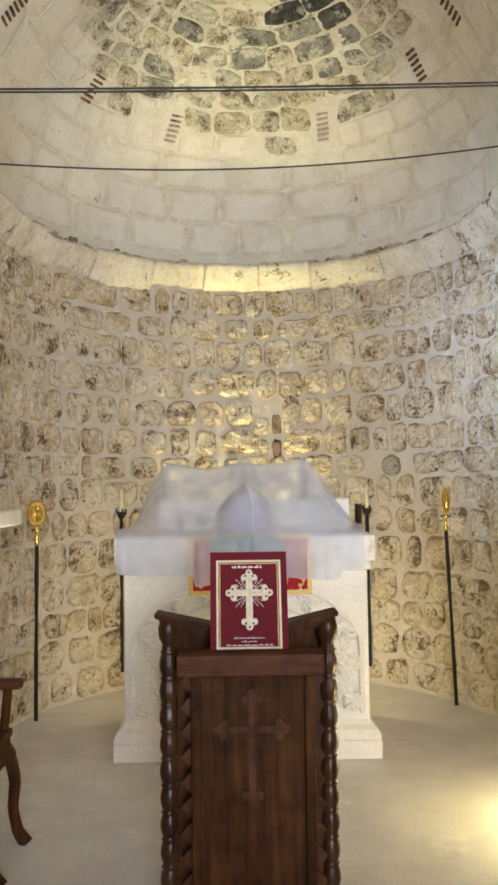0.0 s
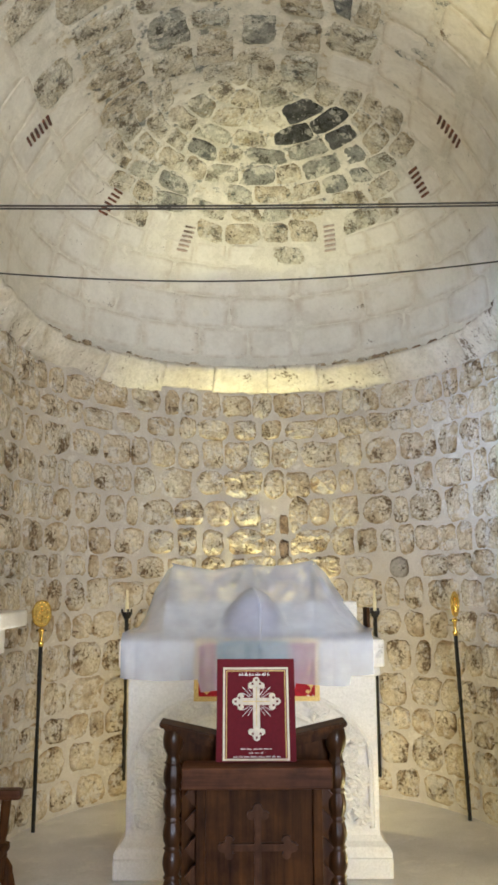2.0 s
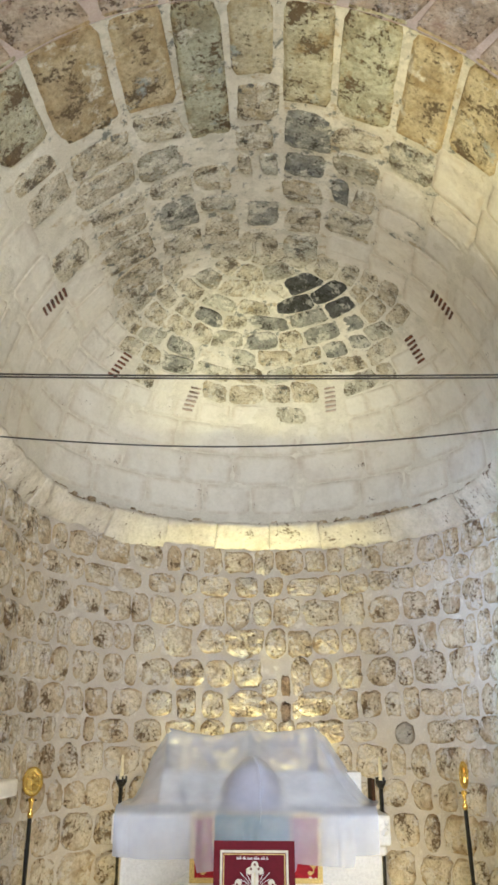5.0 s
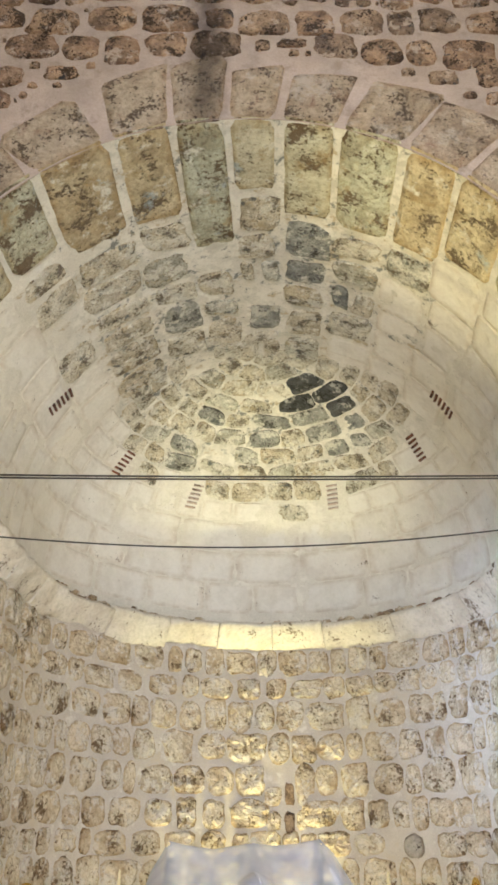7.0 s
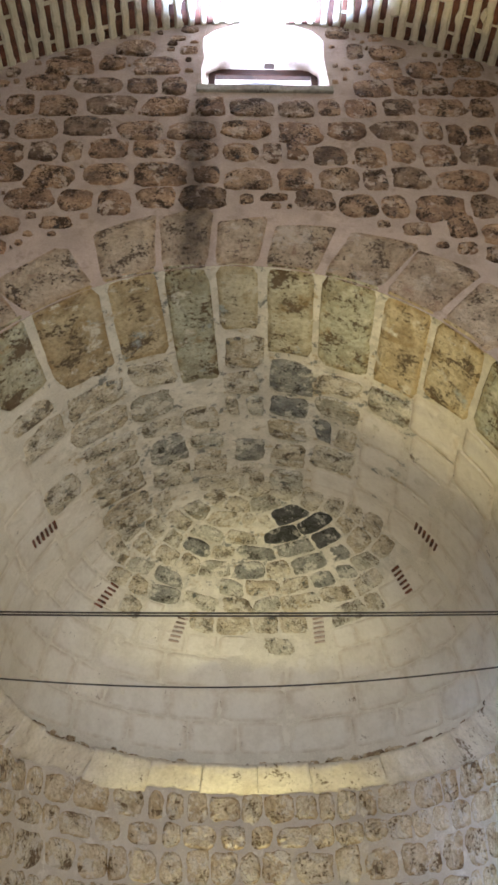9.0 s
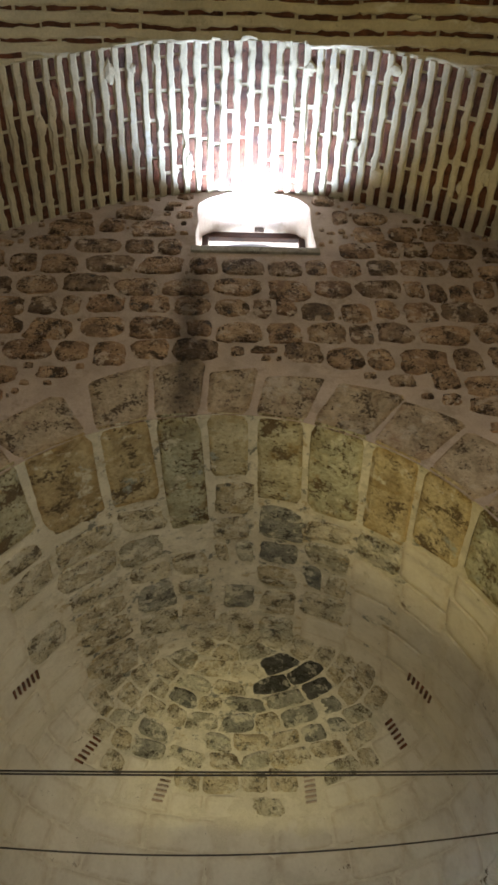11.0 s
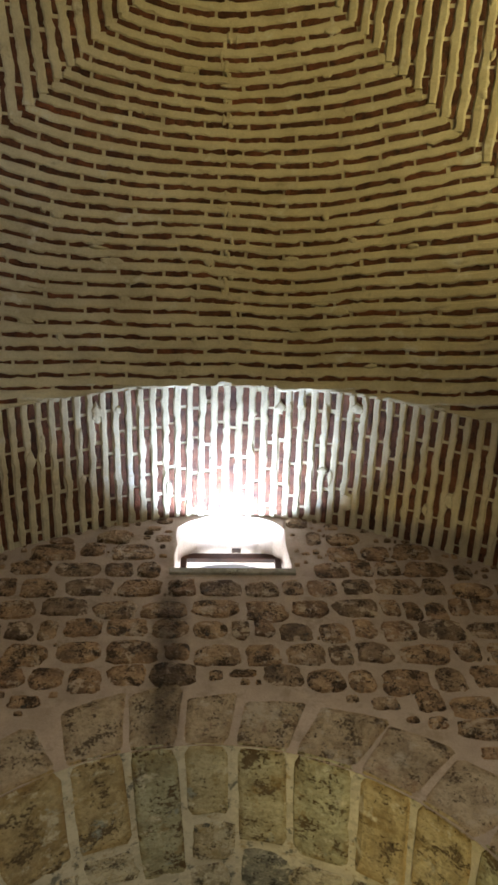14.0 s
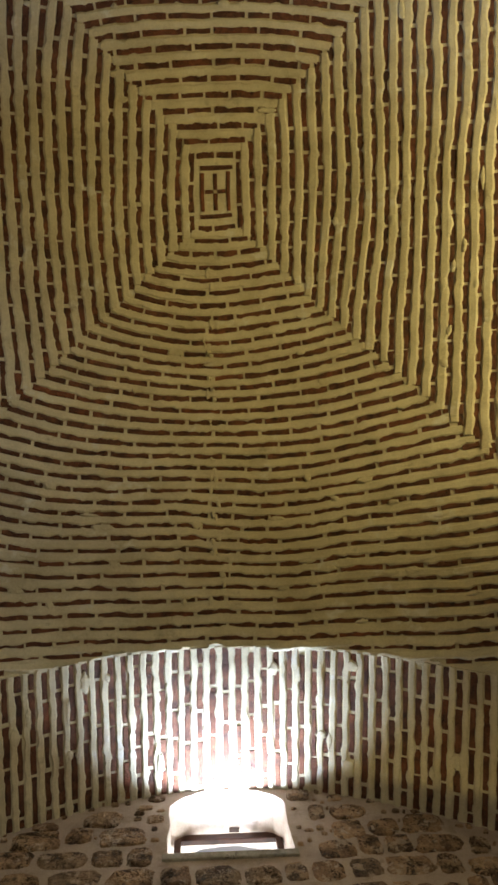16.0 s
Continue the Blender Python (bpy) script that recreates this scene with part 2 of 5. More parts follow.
M_WALL_STONE = rocky("wall_stone", (0.64, 0.47, 0.33), (0.47, 0.33, 0.225), (0.23, 0.155, 0.11), 1.5, tint=[(0.0, (0.50, 0.47, 0.46)), (0.12, (0.58, 0.54, 0.52)), (0.2, (0.95, 0.9, 0.84)), (0.5, (0.80, 0.68, 0.58)), (0.8, (1.1, 1.0, 0.88)), (1.0, (0.68, 0.55, 0.48))], scale=1.5, drip=DRIP, mottle=[((0.28, 0.17, 0.115), 7.0, 0.57, 0.08, -9, -8), ((0.075, 0.067, 0.063), 11.0, 0.59, 0.05, -9, -8), ((0.56, 0.43, 0.335), 12.0, 0.545, 0.05, -9, -8)], rim=(0.74, 0.66, 0.58), lumps=3.5, bump=0.95)
M_VOUSSOIR = rocky("voussoir_stone", (0.57, 0.465, 0.355), (0.50, 0.40, 0.295), (0.36, 0.28, 0.20), 1.0, tint=[(0.0, (0.84, 0.76, 0.72)), (0.5, (1.0, 0.97, 0.93)), (1.0, (0.92, 0.85, 0.76))], scale=1.3, drip=DRIP, mottle=[((0.27, 0.16, 0.105), 7.0, 0.57, 0.10, -9, -8), ((0.14, 0.10, 0.08), 16.0, 0.60, 0.05, -9, -8), ((0.52, 0.43, 0.35), 5.0, 0.55, 0.08, -9, -8)], rim=(0.82, 0.74, 0.66), lumps=3.0, bump=0.9)
STAIN = [((0.50, 0.455, 0.36), 7.0, 0.565, 0.10, -9, -8), ((0.44, 0.34, 0.19), 7.0, 0.57, 0.09, -9, -8), ((0.09, 0.092, 0.088), 12.0, 0.585, 0.05, -9, -8), ((0.70, 0.65, 0.54), 9.0, 0.52, 0.05, -9, -8)]
SMEAR = [((0.50, 0.465, 0.38), 7.0, 0.50, 0.10, 3.85, 4.30), ((0.42, 0.33, 0.20), 9.0, 0.56, 0.07, 3.85, 4.30), ((0.15, 0.15, 0.138), 11.0, 0.56, 0.05, 3.95, 4.40), ((0.72, 0.67, 0.57), 6.0, 0.53, 0.06, -9, -8)]
M_DOME_MORTAR = plaster("dome_mortar", (0.71, 0.66, 0.56), (0.63, 0.58, 0.485), 1.6, 0.8, mottle=SMEAR)
DOME_TINT = [(0.0, (0.60, 0.60, 0.58)), (0.12, (0.82, 0.86, 0.86)), (0.35, (1.0, 0.97, 0.90)), (0.6, (0.86, 0.79, 0.66)), (0.8, (1.0, 0.97, 0.92)), (1.0, (0.78, 0.72, 0.62))]
M_DOME_STONE = rocky("dome_stone", (0.74, 0.69, 0.58), (0.66, 0.605, 0.49), (0.50, 0.45, 0.355), 1.2, tint=DOME_TINT, scale=1.5, mottle=STAIN, rim=(0.95, 0.92, 0.86), lumps=3.0, bump=0.9)
M_DOME_SOOTY = rocky("sooty_dome_stone", (0.17, 0.165, 0.155), (0.082, 0.079, 0.074), (0.038, 0.036, 0.034), 0.8, tint=[(0.0, (0.8, 0.8, 0.8)), (1.0, (1.1, 1.1, 1.1))], scale=1.8, mottle=[((0.45, 0.42, 0.36), 12.0, 0.55, 0.05, -9, -8)], rim=(0.9, 0.9, 0.9), lumps=3.0, bump=0.9)
M_DOME_GREY = rocky("grey_dome_stone", (0.44, 0.43, 0.385), (0.35, 0.345, 0.315), (0.22, 0.22, 0.205), 1.0, tint=[(0.0, (0.84, 0.83, 0.80)), (1.0, (1.1, 1.06, 0.98))], scale=1.6, mottle=[((0.10, 0.10, 0.10), 10.0, 0.57, 0.06, -9, -8), ((0.64, 0.60, 0.50), 10.0, 0.525, 0.05, -9, -8)], rim=(0.9, 0.86, 0.8), lumps=3.0, bump=0.9)
M_DOME_FRONT = rocky("arch_stone", (0.70, 0.63, 0.47), (0.60, 0.52, 0.37), (0.42, 0.34, 0.22), 0.9, tint=[(0.0, (0.80, 0.92, 0.96)), (0.2, (0.82, 0.90, 0.92)), (0.3, (1.0, 0.96, 0.84)), (0.8, (0.86, 0.78, 0.62)), (1.0, (0.62, 0.52, 0.40))], mottle=[((0.34, 0.24, 0.11), 5.5, 0.55, 0.10, -9, -8), ((0.15, 0.11, 0.065), 9.0, 0.59, 0.06, -9, -8), ((0.70, 0.66, 0.55), 6.0, 0.57, 0.08, -9, -8), ((0.40, 0.44, 0.43), 4.0, 0.61, 0.08, -9, -8)], rim=(0.80, 0.70, 0.55), lumps=2.6, bump=0.85)
M_FADED = rocky("faded_brick", (0.56, 0.46, 0.39), (0.48, 0.37, 0.30), (0.36, 0.25, 0.19), 0.3, island=False)
M_ASHLAR = rocky("whitened_ashlar", (0.74, 0.70, 0.625), (0.71, 0.665, 0.585), (0.65, 0.60, 0.52), -0.9, tint=[(0.0, (0.95, 0.95, 0.95)), (1.0, (1.0, 0.985, 0.955))], bump=0.3, rim=(0.84, 0.79, 0.73), lumps=1.5, grit=0.18)
M_VAULT_MORTAR = plaster("vault_mortar", (0.72, 0.645, 0.475), (0.54, 0.47, 0.325), 1.2, 0.6, mottle=[((0.72, 0.69, 0.62), 3.2, 0.58, 0.08, -9, -8), ((0.37, 0.32, 0.22), 5.5, 0.60, 0.12, -9, -8)])
M_BRICK = rocky("thin_brick", (0.24, 0.095, 0.05), (0.15, 0.058, 0.032), (0.08, 0.033, 0.021), 0.3, scale=2, tint=[(0.0, (0.45, 0.42, 0.42)), (0.15, (1, 1, 1)), (0.8, (0.8, 0.72, 0.7)), (1.0, (1.3, 1.1, 1.0))])
M_FLOOR = plaster("floor_stone", (0.72, 0.695, 0.70), (0.61, 0.585, 0.585), 1.3, 0.35, 0.5, mottle=[((0.56, 0.53, 0.525), 3.0, 0.55, 0.12, -9, -8), ((0.74, 0.71, 0.69), 5.0, 0.56, 0.08, -9, -8), ((0.42, 0.38, 0.35), 26.0, 0.66, 0.04, -9, -8)])
M_NAVE = plaster("nave_plaster", (0.52, 0.44, 0.34), (0.42, 0.35, 0.27))
M_MARBLE = plaster("white_marble", (0.82, 0.775, 0.71), (0.73, 0.685, 0.62), 1.5, 0.15, 0.5)
M_WOOD = wood("dark_wood", (0.014, 0.005, 0.0013), (0.115, 0.044, 0.010), rough=0.6)
M_WOOD_X = wood("dark_wood_across", (0.04, 0.015, 0.006), (0.15, 0.058, 0.023), 0, 0.5)
M_WOOD_RELIEF = wood("worn_wood", (0.05, 0.021, 0.009), (0.14, 0.062, 0.027))
M_POST = wood("turned_wood", (0.016, 0.006, 0.002), (0.105, 0.044, 0.0135), rough=0.33)
M_POST.node_tree.nodes["Principled BSDF"].inputs["Specular IOR Level"].default_value = 0.32
M_FRAME = wood("window_wood", (0.022, 0.009, 0.005), (0.055, 0.022, 0.012), 0)
M_IRON = plain("black_iron", (0.02, 0.018, 0.016), 0.5, 0.6, 0.4, 60, 0.3)
M_GOLD = plain("polished_brass", (0.80, 0.55, 0.12), 0.24, 0.95, 0.2, 25, 0.3)
M_BRONZE = plain("dull_bronze", (0.34, 0.29, 0.20), 0.55, 0.4)
M_WAX = plain("candle_wax", (0.75, 0.66, 0.42), 0.5)
M_RED = plain("red_leather", (0.11, 0.004, 0.009), 0.7, 0, 0.12, 90, 0.1)
M_CREAM = plain("cream_inlay", (0.62, 0.55, 0.41), 0.5, 0, 0.15, 60)
M_WHITE = plain("white_print", (0.82, 0.80, 0.74), 0.6, 0, 0.05)
M_PAGES = plain("paper_pages", (0.6, 0.53, 0.4), 0.8)
M_REDCLOTH = plain("red_velvet", (0.32, 0.012, 0.02), 0.9, 0, 0.25, 50, 0.2, 0.4)
M_GOLDCLOTH = plain("gold_braid", (0.60, 0.42, 0.13), 0.5, 0.35, 0.3, 120, 0.3)
M_BLUECLOTH = plain("blue_green_embroidery", (0.05, 0.15, 0.16), 0.85, 0, 0.3, 80, 0.3)
M_PURPLE = plain("purple_cloth", (0.46, 0.42, 0.48), 0.9, 0, 0.2)
M_WIRE = plain("steel_wire", (0.03, 0.025, 0.022), 0.5, 0.3)
M_LAMPBODY = plain("lamp_housing", (0.04, 0.04, 0.04), 0.5)


def veil_material():
    m, n, l, b = shader("white_gauze")
    out = n["Material Output"]
    b.inputs["Base Color"].default_value = (0.72, 0.76, 0.93, 1)
    b.inputs["Roughness"].default_value = 0.8
    tr = n.new("ShaderNodeBsdfTransparent")
    tl = n.new("ShaderNodeBsdfTranslucent")
    tl.inputs[0].default_value = (0.72, 0.76, 0.93, 1)
    m1, m2 = n.new("ShaderNodeMixShader"), n.new("ShaderNodeMixShader")
    m1.inputs[0].default_value = 0.18
    l.new(b.outputs[0], m1.inputs[1])
    l.new(tl.outputs[0], m1.inputs[2])
    pos = n.new("ShaderNodeNewGeometry").outputs["Position"]
    a = noise_node(n, l, pos, 6, 3, 0.5)
    r = ramp(n, [(0.3, (0.34, 0.34, 0.34)), (0.7, (0.47, 0.47, 0.47))])
    l.new(a.outputs[0], r.inputs[0])
    l.new(r.outputs[0], m2.inputs[0])
    l.new(tr.outputs[0], m2.inputs[1])
    l.new(m1.outputs[0], m2.inputs[2])
    l.new(m2.outputs[0], out.inputs["Surface"])
    return m


M_VEIL = veil_material()


M_BROWN = rocky("brown_stone", (0.40, 0.29, 0.18), (0.28, 0.19, 0.115), (0.13, 0.085, 0.05), 1.0, scale=1.6)
M_GREYSTONE = rocky("grey_round_stone", (0.42, 0.38, 0.31), (0.34, 0.30, 0.25), (0.24, 0.21, 0.17), 0.4)


# ---- mesh helpers ----
def mesh_of(name, verts, faces, mats, slots=None, smooth=False):
    me = bpy.data.meshes.new(name)
    me.from_pydata([tuple(v) for v in verts], [], faces)
    for m in (mats if isinstance(mats, (list, tuple)) else [mats]):
        me.materials.append(m)
    if slots is not None:
        me.polygons.foreach_set("material_index", slots)
    if smooth:
        me.polygons.foreach_set("use_smooth", [True] * len(me.polygons))
    me.update()
    return me


def thing(name, label, category, at=(0, 0, 0), group="", kind=""):
    return tagged(new(name), label, category, group, kind) if not any(at) else _moved(tagged(new(name), label, category, group, kind), at)


def _moved(ob, at):
    ob.location = at
    return ob


def part(name, bm, material, parent, label="", smooth=False):
    me = bpy.data.meshes.new(name)
    bm.to_mesh(me)
    bm.free()
    me.materials.append(material)
    if smooth:
        me.polygons.foreach_set("use_smooth", [True] * len(me.polygons))
    ob = new(name, me)
    ob.parent = parent
    if label:
        ob["label"] = label
    return ob


def box(x0, x1, y0, y1, z0, z1, bevel=0.004, bm=None):
    own = bm or bmesh.new()
    got = bmesh.ops.create_cube(own, size=1)["verts"]
    bmesh.ops.transform(own, matrix=Matrix.LocRotScale(((x0 + x1) / 2, (y0 + y1) / 2, (z0 + z1) / 2), None, (x1 - x0, y1 - y0, z1 - z0)), verts=got)
    if bevel:
        edges = list({e for v in got for e in v.link_edges})
        bmesh.ops.bevel(own, geom=edges, offset=bevel, segments=2, affect='EDGES', profile=0.6)
    return own


def lathe(profile, n=20, at=(0, 0, 0), bm=None):
    """A turned shape from (radius, height) pairs."""
    own = bm or bmesh.new()
    rings = []
    for r, z in profile:
        rings.append([own.verts.new((at[0] + r * math.cos(2 * math.pi * k / n), at[1] + r * math.sin(2 * math.pi * k / n), at[2] + z)) for k in range(n)])
    for a, b in zip(rings, rings[1:]):
        for k in range(n):
            own.faces.new((a[k], a[(k + 1) % n], b[(k + 1) % n], b[k]))
    own.faces.new(rings[0][::-1])
    own.faces.new(rings[-1])
    return own


def tube(points, radius, n=8, bm=None):
    own = bm or bmesh.new()
    pts = [Vector(p) for p in points]
    rings = []
    for i, p in enumerate(pts):
        d = (pts[min(i + 1, len(pts) - 1)] - pts[max(i - 1, 0)]).normalized()
        u = d.orthogonal().normalized() if abs(d.z) > 0.95 else d.cross(Vector((0, 0, 1))).normalized()
        w = d.cross(u)
        r = radius(i / (len(pts) - 1)) if callable(radius) else radius
        rings.append([own.verts.new(p + r * (math.cos(2 * math.pi * k / n) * u + math.sin(2 * math.pi * k / n) * w)) for k in range(n)])
    for a, b in zip(rings, rings[1:]):
        for k in range(n):
            own.faces.new((a[k], a[(k + 1) % n], b[(k + 1) % n], b[k]))
    own.faces.new(rings[0][::-1])
    own.faces.new(rings[-1])
    bmesh.ops.recalc_face_normals(own, faces=own.faces)
    return own


def plate(outline, thick, place, bm=None):
    """A flat shape, given in its plane, thick along the third axis of place."""
    own = bm or bmesh.new()
    a = [own.verts.new(place @ Vector((x, y, 0))) for x, y in outline]
    b = [own.verts.new(place @ Vector((x, y, thick))) for x, y in outline]
    own.faces.new(a[::-1])
    own.faces.new(b)
    for k in range(len(a)):
        j = (k + 1) % len(a)
        own.faces.new((a[k], a[j], b[j], b[k]))
    return own


def rimmed(me, values):
    """Marks the outer edge of each piece, which its material paints darker."""
    me.attributes.new("rim", 'FLOAT', 'POINT').data.foreach_set("value", values)
    return me


class Heap:
    """Many pieces gathered in one mesh."""

    def __init__(self):
        self.v, self.f, self.s, self.rim = [], [], [], []

    def add(self, verts, faces, slot=0, rim=None):
        n = len(self.v)
        self.v += [tuple(p) for p in verts]
        self.rim += rim if rim else [0.0] * (len(self.v) - n)
        self.f += [tuple(i + n for i in f) for f in faces]
        self.s += [slot] * len(faces)

    def grid(self, rows, slot=0):
        w = len(rows[0])
        self.add([p for r in rows for p in r], [(i * w + j, i * w + j + 1, (i + 1) * w + j + 1, (i + 1) * w + j) for i in range(len(rows) - 1) for j in range(w - 1)], slot)

    def mesh(self, name, mats, smooth=False):
        me = mesh_of(name, self.v, self.f, mats, self.s, smooth)
        if any(self.rim):
            rimmed(me, self.rim)
        return me


RNG = random.Random(7)


def stone_shape(rng, square=3.2, rough=0.10, ns=17):
    """A stone one unit wide and high, its face at one unit of depth: verts, faces, rim."""
    off = rng.uniform(0, 1)
    ring0 = []
    if square > 6:      # a dressed block: straight sides, broken corners
        for cx, cy in ((1, 1), (-1, 1), (-1, -1), (1, -1)):
            c = rng.uniform(0.03, 0.12)
            a, b = (0.5 * cx, (0.5 - c) * cy), ((0.5 - c) * cx, 0.5 * cy)
            ring0 += [a, b] if cx * cy > 0 else [b, a]
            ring0.append((rng.uniform(-0.1, 0.1), 0.5 * cy) if cx * cy > 0 else (0.5 * cx, rng.uniform(-0.1, 0.1)))
        ring0 = [(x + rng.uniform(-1, 1) * rough, y + rng.uniform(-1, 1) * rough) for x, y in ring0]
    else:
        waves = [(m, rng.uniform(0, 6.28), rng.uniform(0.2, 1.0) * rough / m ** 0.5) for m in (2, 3, 4, 5, 7)]
        for k in range(ns):
            a = 2 * math.pi * (k + off) / ns
            c, s = math.cos(a), math.sin(a)
            r = 0.5 / (abs(c) ** square + abs(s) ** square) ** (1 / square)
            r *= 1 + sum(g * math.sin(m * a + ph) for m, ph, g in waves) * 0.7 + rng.uniform(-0.3, 0.3) * rough
            ring0.append((c * r, s * r))
    n = len(ring0)
    v = []
    dip = rng.uniform(0, 6.28)
    for ring, depth in ((1.0, -0.6), (0.92, 0.45), (0.72, 0.95), (0.38, 1.0)):
        for k, (x, y) in enumerate(ring0):
            # one side often sinks under the pointing
            sunk = 0.45 * math.sin(2 * math.pi * k / n + dip) if 0.9 < ring < 1 else 0.0
            d = depth + (rng.uniform(-0.30, 0.25) if ring < 0.9 else rng.uniform(-0.25, 0.15) + sunk if ring < 1 else 0)
            v.append((x * ring, y * ring, d))
    v.append((0, 0, 1 + rng.uniform(-0.3, 0.2)))
    f = []
    for q in (0, n, 2 * n):
        for k in range(n):
            j = (k + 1) % n
            f.append((q + k, q + j, q + n + j, q + n + k))
    f += [(3 * n + k, 3 * n + (k + 1) % n, 4 * n) for k in range(n)]
    return v, f, [1.0] * (2 * n) + [0.0] * (2 * n + 1)


SHAPES = [stone_shape(RNG) for _ in range(16)]
BLOCKS = [stone_shape(RNG, 8, 0.018) for _ in range(12)]
ROUGH = [stone_shape(RNG, 4.2, 0.15) for _ in range(16)]
CHUNKS = [stone_shape(RNG, 5.8, 0.10, 18) for _ in range(18)]
# the joints of the arch, shared by its face and its underside, and how far each stone reaches in
JOINTS = [0.0, 0.22, 0.44, 0.66, 0.877, 1.078, 1.293, 1.485, 1.650, 1.825, 2.027, 2.289, 2.50, 2.72, 2.93, math.pi]
REACH = [0.55, 0.50, 0.60, 0.62, 0.72, 0.75, 0.70, 0.52, 0.98, 0.66, 0.70, 0.56, 0.60, 0.50, 0.55]


def basis(p, u, n, w, h, d):
    """The pose of a piece at p, with its width along u and its face towards n."""
    n, u = Vector(n).normalized(), Vector(u)
    u = (u - n * u.dot(n)).normalized()
    v = n.cross(u)
    m = Matrix((u * w, v * h, n * d)).transposed().to_4x4()
    m.translation = p
    return m


def rows_of(rng, length, height, z0, course, wide, gap, wander=0.25):
    """Courses of rubble: middle along, middle up, width, height of each stone."""
    out = []
    z = z0
    while z < z0 + height - 0.05:
        h = course * rng.uniform(0.82, 1.18)
        s = -rng.uniform(0, wide)
        while s < length:
            w = wide * rng.uniform(0.55, 1.45)
            hh = h * rng.uniform(0.86, 1.04)
            out.append((s + w / 2, z + h / 2 + rng.uniform(-1, 1) * wander * 0.12 * h, max(0.05, w - gap), max(0.04, hh - gap)))
            if rng.random() < 0.16:
                out.append((s + w + 0.012, z + rng.uniform(0.1, 0.9) * h, gap * rng.uniform(0.8, 1.5), gap * rng.uniform(0.8, 1.3)))
                w += gap * 0.6
            s += w
        z += h
    return out


# ---- structure ----
def structure(name, me, label, category="wall"):
    return tagged(new(name, me), label, category, kind="structure")


def build_floor():
    h = Heap()
    n = 40
    h.grid([[(-4.6 + 9.2 * i / n, -6.0 + 13.2 * j / n, 0.0) for i in range(n + 1)] for j in range(n + 1)])
    structure("floor", h.mesh("floor", M_FLOOR), "pale worn cream stone floor", "floor")


def plan_apse(s):
    """The apse wall's line, s metres from the mouth: place and inward normal."""
    run = AY - WY
    if s < run:
        return Vector((AX - AR + lean(WY + s), WY + s, 0)), Vector((1, 0, 0)), Vector((0, 1, 0))
    s -= run
    if s < math.pi * AR:
        a = s / AR
        n = Vector((math.cos(a), -math.sin(a), 0))
        return Vector((AX, AY, 0)) - AR * n, n, Vector((math.sin(a), math.cos(a), 0))
    s -= math.pi * AR
    return Vector((AX + AR + lean(AY - s), AY - s, 0)), Vector((-1, 0, 0)), Vector((0, -1, 0))


APSE_LEN = 2 * (AY - WY) + math.pi * AR
LEDGE = 2.90


def build_apse_wall():
    h = Heap()
    rows = []
    for j in range(26):
        z = -0.02 + (LEDGE + 0.22) * j / 25
        row = []
        for i in range(121):
            p, n, _ = plan_apse(APSE_LEN * i / 120 * 0.9999)
            w = 0.006 * noise.noise((p.x * 5, p.y * 5, z * 5))
            row.append(p + n * w + Vector((0, 0, z)))
        rows.append(row)
    h.grid(rows)
    # the outside of the wall
    h.grid([[plan_apse(APSE_LEN * i / 60 * 0.9999)[0] - plan_apse(APSE_LEN * i / 60 * 0.9999)[1] * 0.5 + Vector((0, 0, z)) for i in range(61)] for z in (0, LEDGE + 0.22)])
    return structure("wall_apse", h.mesh("wall_apse", M_APSE_MORTAR, True), "curved rubble wall with pitted limestones in flush cream mortar")


def build_ledge(wall):
    """Corbelled top course of the apse wall, block by block."""
    rng = random.Random(5)
    s = 0.05
    while s < APSE_LEN - 0.1:
        w = min(rng.uniform(0.36, 0.62), APSE_LEN - 0.02 - s)
        out, low = 0.14 + rng.uniform(-0.015, 0.012), LEDGE + rng.uniform(-0.03, 0.02)
        top = LEDGE + 0.185 + rng.uniform(-0.012, 0.012)
        prof = [(-0.01, low), (0.02, low + 0.01), (out * 0.55, low + 0.075), (out * 0.92, top - 0.05), (out, top - 0.02), (out - 0.025, top), (-0.2, top + 0.01)]
        rows = []
        m = 26
        low_edge = [low + 0.03 * noise.noise((s * 3 + 0.12 * i, 1.0, 7.0)) for i in range(m + 1)]
        for i in range(m + 1):
            q = s + 0.002 + (w - 0.004) * i / m
            p, n, _ = plan_apse(q)
            e = 1 - (0.12 if i in (0, m) else 0.0)
            row = []
            for k in range(13):
                t = k / 12 * (len(prof) - 1)
                b = min(int(t), len(prof) - 2)
                d, z = (prof[b][u] + (prof[b + 1][u] - prof[b][u]) * (t - b) for u in (0, 1))
                z += (low_edge[i] - low) * max(0, 1 - k / 5)
                lump = 0.022 * noise.noise((q * 5, z * 7, 3.0)) + 0.010 * noise.noise((q * 15, z * 15, 1.0)) if 0 < k < 12 else 0
                row.append(p + n * (d * e + lump) + Vector((0, 0, z + (0.012 * noise.noise((q * 8, 0, 2.0)) if k > 6 else 0))))
            rows.append(row)
        h = Heap()
        h.grid(rows)
        h.add([p for p in rows[0]], [tuple(range(13))])
        h.add([p for p in rows[-1]], [tuple(range(13))[::-1]])
        ob = new("ledge_block", h.mesh("ledge_block", M_LEDGE, True))
        ob.parent = wall
        s += w


M_LEDGE = rocky("ledge_stone", (0.72, 0.66, 0.56), (0.66, 0.60, 0.50), (0.56, 0.49, 0.39), 0.0, island=False, lumps=2.5, grit=0.4)


def window_top(x):
    d = abs(x - 0.04)
    return 6.66 + 0.245 * math.sqrt(max(0.0, 1 - (d / 0.39) ** 2)) + 0.022 * noise.noise((x * 13, 2.0, 0.0)) if d < 0.385 else 0


SILL = 6.195


